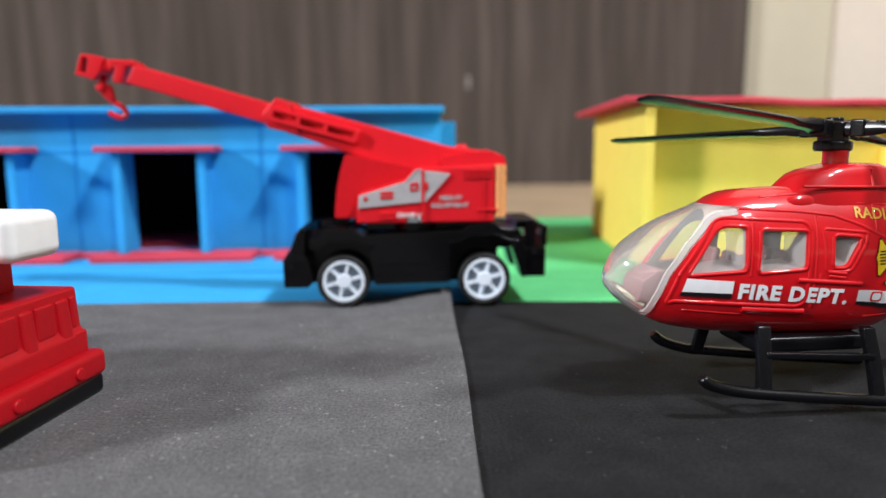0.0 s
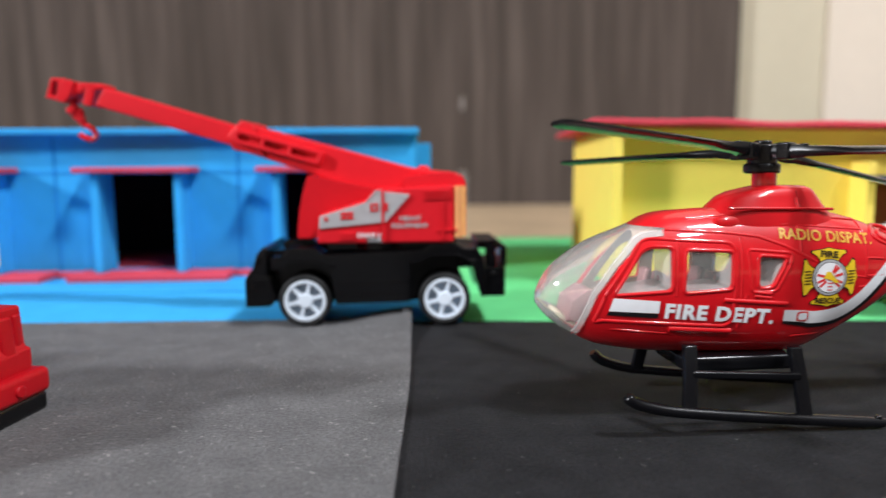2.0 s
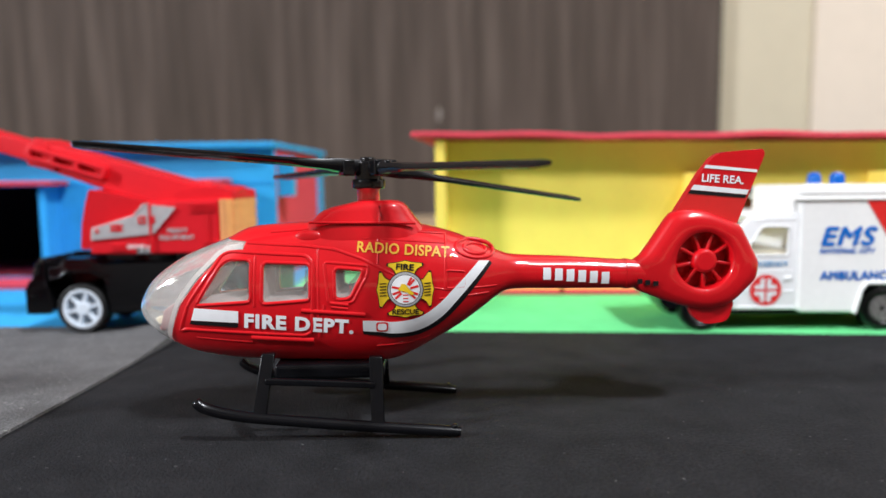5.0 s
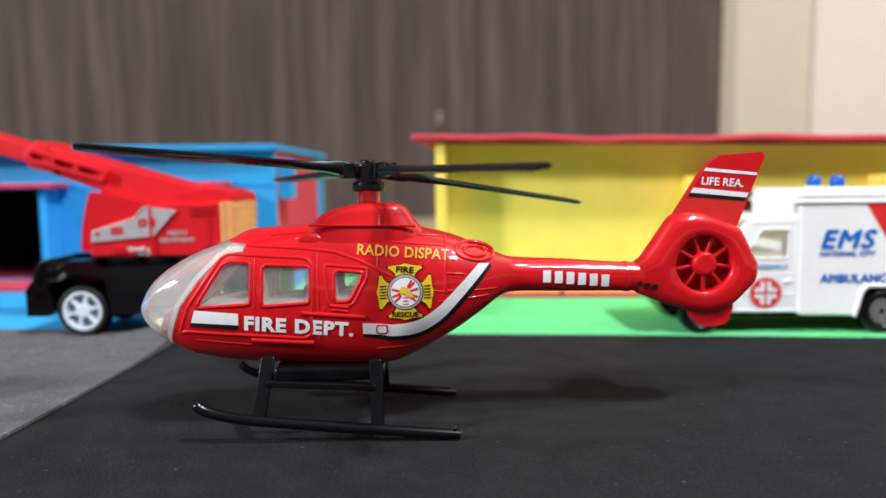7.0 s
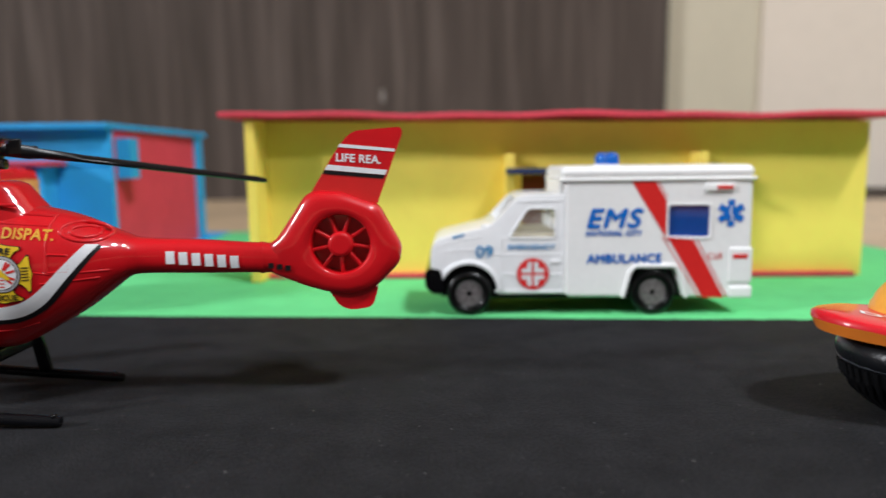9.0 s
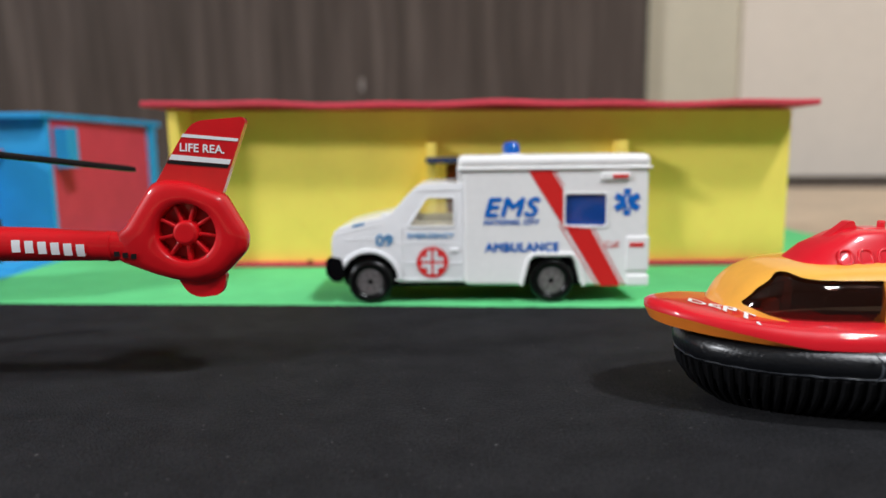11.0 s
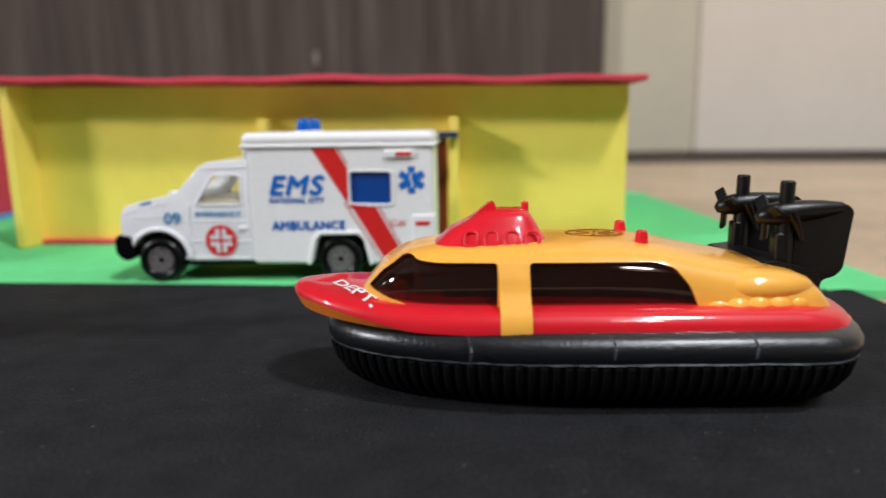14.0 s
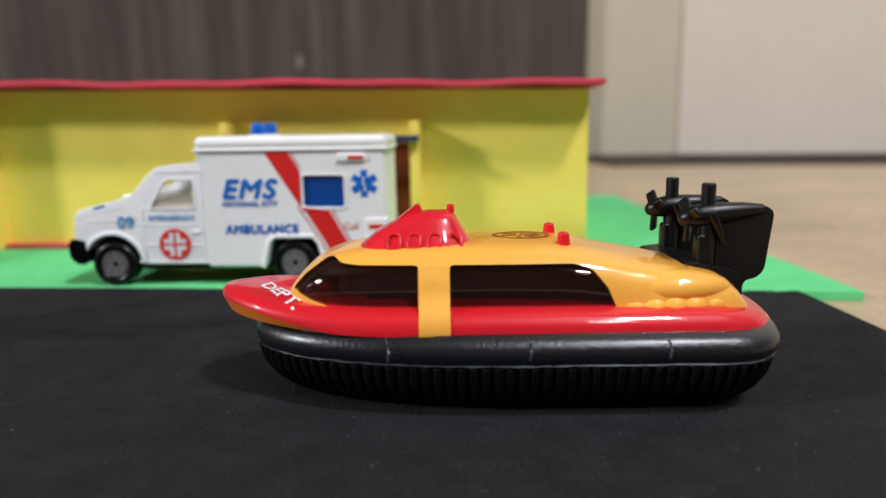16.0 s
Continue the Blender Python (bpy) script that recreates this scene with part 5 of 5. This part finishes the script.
DOME = smoothed([(20.52, 1.45, 0.42), (20.62, 1.6, 0.6), (20.86, 1.86, 0.8), (21.25, 2.05, 0.95), (21.9, 2.13, 1.04), (23.4, 2.17, 1.08), (24.5, 2.13, 1.09), (25.2, 1.99, 1.09), (25.9, 1.85, 1.1), (26.3, 1.76, 1.08), (26.55, 1.7, 1.05), (26.7, 1.61, 1.0), (26.83, 1.46, 0.93), (26.93, 1.32, 0.84)], 4)


def cabin(inset=0.0):
    rings = []
    for x, zt, hw in DOME:
        zb = 1.15
        ring = []
        for k in range(41):
            a = math.pi * k / 40
            c, s = math.cos(a), math.sin(a)
            ring.append(Vector((x, 9.8 - (hw - inset) * math.copysign(abs(c) ** (2 / 4.2), c), zb + (zt - inset - zb) * abs(s) ** (2 / 4.2))))
        rings.append(ring)
    return loft(rings)


def lump(x, y, z, rx, ry, rz):
    bm = bmesh.new()
    bmesh.ops.create_uvsphere(bm, u_segments=20, v_segments=12, radius=1)
    return moved(bm, Matrix.Translation((x, y, z)) @ Matrix.Diagonal((rx, ry, rz, 1)))


def hovercraft():
    h = thing("toy_hovercraft", 23.6, 9.8, 0, "red and yellow die-cast toy hovercraft on a black skirt", "toy hovercraft")
    body = [plan_ring(z, a, b, w, 3.9, 1.0) for z, a, b, w in ((0.02, 21.05, 26.6, 1.02), (0.1, 20.85, 26.76, 1.14), (0.3, 20.42, 27.04, 1.36), (0.5, 20.13, 27.24, 1.52), (0.74, 20.06, 27.3, 1.58))]
    sk = part("skirt", loft(body), "skirt_foot_shade", h, "black ribbed skirt", smooth=60)
    roll = [plan_ring(z, a, b, w, 4.0, 1.05) for z, a, b, w in ((0.74, 20.06, 27.34, 1.58), (0.78, 20.02, 27.37, 1.61), (0.86, 19.99, 27.4, 1.635), (0.96, 19.99, 27.4, 1.63), (1.05, 20.03, 27.36, 1.58), (1.12, 20.13, 27.27, 1.48), (1.14, 20.4, 27.2, 1.25))]
    part("skirt_roll", loft(roll), "skirt", sk, "smooth black upper roll", smooth=60)
    seam = evenly(plan_ring(0.755, 20.03, 27.36, 1.6, 4.0, 1.05, n=300), 160)
    rng = random.Random(5)
    part("skirt_seam", tube([(v.x, v.y, v.z + rng.uniform(-0.006, 0.006)) for v in seam + seam[:1]], 0.014, 5, [0.005 + 0.011 * rng.random() for _ in range(161)]), "scuffed_skirt", sk)
    # ribs along the skirt's foot, their colour darkened for the roll's shade
    edge = evenly(plan_ring(0.73, 20.06, 27.31, 1.575, 3.9, 1.0, n=300), 116)
    for k in range(116):
        d = edge[(k + 1) % 116] - edge[k - 1]
        inward = Vector((-d.y, d.x, 0)).normalized()
        part("rib", tube([tuple(edge[k] + inward * q + Vector((0, 0, z - 0.73))) for z, q in ((0.72, 0.0), (0.52, 0.05), (0.32, 0.18), (0.16, 0.37), (0.05, 0.55))], 0.05, 6), "skirt_foot_shade", sk)
    for x in (22.04, 23.84, 25.6):
        y = 9.8 - 1.635 + (0.03 if x < 23 else 0.0)
        part("skirt_weld", tube([(x - 0.03, y + 0.06, 0.77), (x, y + 0.005, 0.86), (x + 0.01, y + 0.005, 0.96), (x, y + 0.05, 1.05), (x - 0.04, y + 0.16, 1.12)], 0.018, 6, [0.008, 0.016, 0.02, 0.014, 0.007]), "scuffed_skirt", sk, "pale scuffed weld")
    deck = [plan_ring(1.1, a, b, w, 3.2, 1.1, sharp=2.0) for a, b, w in ((19.86, 27.2, 1.26), (19.6, 27.3, 1.375), (19.51, 27.34, 1.4), (19.515, 27.33, 1.4), (19.57, 27.27, 1.35), (19.68, 27.18, 1.25), (19.82, 27.0, 1.12))]
    for k, ((nose, side), ring) in enumerate(zip(((1.08, 1.08), (1.1, 1.09), (1.27, 1.1), (1.31, 1.2), (1.355, 1.31), (1.385, 1.365), (1.395, 1.385)), deck)):
        for v in ring:
            v.z = nose + (side - nose) * min(1.0, max(0.0, (v.x - 19.9) / 1.5))
            v.z += 0.13 * max(0.0, (21.4 - v.x) / 1.7) ** 1.3 * (1.2 if k > 2 else 1.0)
            v.z -= 0.1 * max(0.0, v.x - 26.1) ** 1.5 * (k > 2)
            v.z += 0.012 * noise.noise(Vector((v.x * 1.6, v.y * 1.6, k * 0.4)))
    low = [[v.copy() for v in r] for r in deck[:3]]
    for name, mat, front, tag in (("nose_lip", "lip_orange", True, "orange-yellow nose lip"), ("hull_rim", "deck_red", False, "red rim")):
        bm = loft(low)
        bmesh.ops.delete(bm, geom=[q for q in bm.faces if len(q.verts) == 4 and (q.calc_center_median().x < 21.45) != front], context="FACES")
        if not front:
            bmesh.ops.delete(bm, geom=[q for q in bm.faces if len(q.verts) > 4], context="FACES_ONLY")
        part(name, bm, mat, h, tag, smooth=50)
    part("deck", loft(deck[2:]), "deck_red", h, "red deck edge", smooth=60)
    w1 = rounded([(20.66, 1.58), (20.86, 1.8), (21.14, 2.0), (21.26, 2.03), (21.38, 1.97), (21.62, 1.95), (22.42, 1.95), (22.41, 1.35), (21.79, 1.31), (21.34, 1.36), (20.95, 1.46)], 0.05)
    w2 = rounded([(22.84, 1.33), (22.84, 1.95), (24.5, 1.95), (24.74, 1.87), (24.93, 1.64), (25.06, 1.34)], 0.06)
    body = cabin()
    for w in (w1, w2):
        body = carve(body, prism(w, 7.8, 9.4, 0))
        body = carve(body, prism(w, 10.2, 12.0, 0))
    cb = part("cabin", carve(body, cabin(0.06)), "yellow_paint", h, "orange-yellow cabin", smooth=35)
    part("window_insert", carve(cabin(0.045), cabin(0.1)), "tint", h, "dark tinted window insert", smooth=50).visible_shadow = False
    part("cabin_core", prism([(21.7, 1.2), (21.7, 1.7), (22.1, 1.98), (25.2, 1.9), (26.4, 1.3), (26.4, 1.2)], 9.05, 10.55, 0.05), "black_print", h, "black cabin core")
    part("cockpit_post", box(21.28, 21.42, 9.3, 9.5, 1.2, 1.95, 0.04), "brown_plastic", h, "red-brown cockpit post")
    part("cockpit_seat", prism([(20.95, 1.3), (21.0, 1.62), (21.2, 1.66), (21.26, 1.3)], 9.2, 10.4, 0.05), "brown_plastic", h, "red-brown cockpit seat")
    part("side_post", prism([(8.385, 1.1), (8.382, 1.2), (8.425, 1.32), (8.5, 1.41), (8.61, 1.51), (8.68, 1.62), (8.71, 1.72), (8.752, 1.8), (8.84, 1.95), (8.95, 1.95), (8.95, 1.12)], 22.43, 22.84, 0.01, axis="x"), "yellow_paint", cb)
    # engine fairing
    for x, y, z, rx, ry, rz in ((25.3, 8.86, 1.36, 0.24, 0.19, 0.13), (25.56, 8.83, 1.35, 0.22, 0.2, 0.16), (25.82, 8.83, 1.36, 0.22, 0.2, 0.17), (26.08, 8.85, 1.37, 0.23, 0.2, 0.16), (26.34, 8.9, 1.38, 0.24, 0.2, 0.14), (25.9, 9.0, 1.58, 0.75, 0.32, 0.24)):
        part("fairing_bump", lump(x, y, z, rx, ry, rz), "yellow_paint", cb, smooth=80)
    # red superstructure
    top = []
    for z, a, b, w in ((2.06, 21.5, 23.22, 0.58), (2.12, 21.6, 23.17, 0.56), (2.2, 21.69, 23.12, 0.52), (2.3, 21.8, 23.06, 0.47), (2.4, 22.0, 23.0, 0.41), (2.48, 22.15, 22.95, 0.36), (2.54, 22.3, 22.9, 0.3), (2.555, 22.4, 22.85, 0.24)):
        ring = []
        for k in range(44):
            t = k * math.tau / 44
            c, s = math.cos(t), math.sin(t)
            ring.append(Vector(((a + b) / 2 + (b - a) / 2 * math.copysign(abs(c) ** 0.6, c), 9.75 + w * math.copysign(abs(s) ** 0.55, s), z)))
        top.append(ring)
    wh = part("wheelhouse", loft(top), "red_gloss", h, "red wheelhouse", smooth=50)
    for k in range(4):
        x = 21.98 + k * 0.28
        ring = rounded([(x, 2.11), (x + 0.02, 2.3), (x + 0.19, 2.3), (x + 0.2, 2.11)], 0.07)
        part("porthole_frame", tube([(p[0], 9.75 - 0.56 + 0.5 * (p[1] - 2.11), p[1]) for p in ring + ring[:1]], 0.024, 8), "red_gloss", wh, smooth=80)
    part("wheelhouse_fin", prism(rounded([(21.95, 2.35), (22.1, 2.46), (22.36, 2.66), (22.42, 2.67), (22.5, 2.5)], 0.04), 9.66, 9.84, 0.04), "red_gloss", wh)
    part("wheelhouse_bar", box(22.5, 22.85, 9.6, 9.9, 2.52, 2.57, 0.02), "red_gloss", wh)
    part("wheelhouse_post", cyl((22.87, 9.75, 2.58), 0.055, 0.16, "z", 14, 0.025), "red_gloss", wh)
    for x, y, z in ((24.39, 10.36, 2.15), (24.43, 9.32, 2.17)):
        part("vent_cap", merge(cyl((x, y, z), 0.105, 0.26, "z", 18, 0.04, r2=0.075), cyl((x, y, z - 0.1), 0.16, 0.06, "z", 18, 0.025)), "red_gloss", h, "red vent cap")
    part("roof_badge", prism([(23.9 + 0.42 * math.cos(k * math.tau / 36), 9.9 + 0.3 * math.sin(k * math.tau / 36)) for k in range(36)], 2.165, 2.178, 0, [[(23.9 + 0.38 * math.cos(k * math.tau / 36), 9.9 + 0.26 * math.sin(k * math.tau / 36)) for k in range(36)]], axis="z"), "brown_print", h)
    for a in (0, 35, 80, 140, 200, 260, 310):
        d = Vector((math.cos(radians(a)), math.sin(radians(a)))) 
        part("roof_badge_mark", prism(strip([(23.9 + d.x * 0.08, 9.9 + d.y * 0.06), (23.9 + d.x * 0.3, 9.9 + d.y * 0.2)], 0.05), 2.165, 2.176, 0, axis="z"), "brown_print", h)
    part("roof_plate", box(23.42, 23.86, 9.12, 9.26, 2.05, 2.115, 0.02), "yellow_paint", cb)
    for k in range(5):
        part("deck_mark", box(26.05 + k * 0.16, 26.15 + k * 0.16, 9.25 - 0.02 * k, 9.31 - 0.02 * k, 1.78 - 0.062 * k, 1.795 - 0.062 * k, 0), "black_print", h)
    # propulsion
    for x, y in ((26.54, 9.64), (26.4, 10.75)):
        e = part("engine_post", merge(cyl((x, y, 1.95), 0.12, 1.3, "z", 16, 0.03), cyl((x, y, 2.72), 0.1, 0.4, "z", 16, 0.03), box(x - 0.16, x + 0.1, y - 0.11, y + 0.11, 1.6, 2.2, 0.05)), "dull_black", h, "black propeller post")
        part("engine_pod", loft([[Vector((x + a, y + r * math.cos(k * math.tau / 20), 2.44 + dz + r * math.sin(k * math.tau / 20))) for k in range(20)] for a, r, dz in ((-0.42, 0.03, -0.02), (-0.38, 0.09, -0.02), (-0.28, 0.14, 0.0), (-0.1, 0.17, 0.02), (0.15, 0.165, 0.04), (0.5, 0.13, 0.07), (0.78, 0.08, 0.09))]), "dull_black", e, smooth=60)
        for k in range(3):
            part("propeller_blade", moved(box(-0.035, 0.035, -0.085, 0.085, 0.06, 0.36, 0.03), Matrix.Translation((x - 0.26, y, 2.43)) @ Matrix.Rotation(radians(k * 120 + 190), 4, "X") @ Matrix.Rotation(radians(40), 4, "Z")), "dull_black", e)
        part("pod_strut", tube([(x + 0.02, y - 0.12, 2.5), (x + 0.1, y - 0.14, 2.3), (x + 0.22, y - 0.1, 2.08)], 0.06, 8, [0.08, 0.06, 0.04]), "dull_black", e, smooth=60)
        part("rudder", prism(rounded([(x + 0.12, 1.5), (x + 0.12, 2.56), (x + 0.8, 2.6), (x + 0.93, 2.5), (x + 0.84, 1.66), (x + 0.74, 1.55), (x + 0.54, 1.5), (x + 0.54, 1.25), (x + 0.14, 1.25)], 0.09), y - 0.06, y + 0.06, 0.04), "dull_black", h, "black rudder")
    part("engine_mount", prism(rounded([(25.95, 1.68), (26.0, 1.78), (26.35, 1.82), (26.95, 1.66), (26.98, 1.4), (26.3, 1.45)], 0.05), 9.4, 11.0, 0.05), "dull_black", h, "black engine mount")
    part("lettering", deck_words("DEPT.", 20.08, 9.66, loft(deck[2:])), "white_print", h, "white DEPT. lettering")


def deck_words(body, x0, y0, ground):
    """Words laid along the curve of a deck."""
    tree = BVHTree.FromBMesh(ground)
    bm = words(body, 0, 1.14, 0, 0.26, 0, bold=0.02)
    bmesh.ops.subdivide_edges(bm, edges=bm.edges[:], cuts=1)
    for v in bm.verts:
        u, w = v.co.x, v.co.z
        p = Vector((x0 + 0.58 * u + 0.42 * w, y0 - 0.80 * u + 0.9 * w, 3.0))
        hit = tree.ray_cast(p, Vector((0, 0, -1)))
        v.co = Vector((p.x, p.y, (hit[0].z if hit[0] else 1.35) + 0.012))
    return bm


# ---- red fire engine at the road's edge ----
def fire_engine():
    f = thing("toy_fire_engine", -4.24, 11.2, 0, "red plastic toy fire engine with a white basket", "toy fire engine", yaw=-9.5)
    x1, x0, y0 = -4.64, -13.2, 8.25
    part("base", box(x0, x1 + 0.38, y0, 11.25, 0.05, 0.36, 0.08), "black_plastic", f, "black chassis base")
    part("flange", box(x0 - 0.04, x1 + 0.42, y0 - 0.05, 11.3, 0.33, 0.74, 0.1, 3), "engine_red", f)
    b = part("body", prism([(x0, 0.7), (x0 + 0.1, 1.75), (x1 + 0.1, 1.75), (x1 + 0.14, 1.12), (x1 + 0.22, 1.04), (x1 + 0.24, 0.7)], y0 + 0.1, 11.15, 0.09, segments=3), "engine_red", f)
    for y in (8.5, 9.25, 10.0, 10.75):
        part("shutter_rib", moved(box(-0.06, 0.06, y - 0.13, y + 0.13, 0.0, 0.86, 0.05), Matrix.Translation((x1 + 0.17, 0, 0.76)) @ Matrix.Rotation(radians(-5), 4, "Y")), "engine_red", b)
        part("shutter_panel", box(x1 - 0.05, x1 + 0.16, y + 0.17, min(y + 0.55, 11.05), 1.12, 1.62, 0.04), "engine_red", b)
    for x in (-12.6, -11.0, -9.4, -7.8, -6.2):
        part("side_locker", box(x, x + 1.35, y0 + 0.04, y0 + 0.2, 0.85, 1.6, 0.05), "engine_red", b)
    part("corner_cap", box(x1 - 0.1, x1 + 0.22, 10.85, 11.18, 0.72, 1.08, 0.06), "engine_red", b)
    for y in (9.35, 10.6):
        part("flange_stud", cyl((x1 + 0.42, y, 0.52), 0.1, 0.08, "x", 16, 0.03), "engine_red", f)
    part("turret", box(-6.9, -5.25, 9.5, 10.8, 1.7, 2.32, 0.08), "engine_red", f)
    part("basket", merge(box(-9.5, -4.27, 9.55, 10.6, 2.34, 3.0, 0.16, 4), box(-5.1, -4.9, 9.5, 10.65, 2.38, 2.96, 0.06)), "white_plastic", f, "white plastic ladder basket")
    part("crew_cab", prism([(x0 + 0.1, 1.7), (x0 + 0.3, 2.9), (x0 + 2.6, 2.95), (x0 + 3.0, 1.7)], y0 + 0.15, 11.1, 0.1), "engine_red", f, "red crew cab")


room()
ground()
blue_building()
yellow_building()
crane()
helicopter()
ambulance()
hovercraft()
fire_engine()
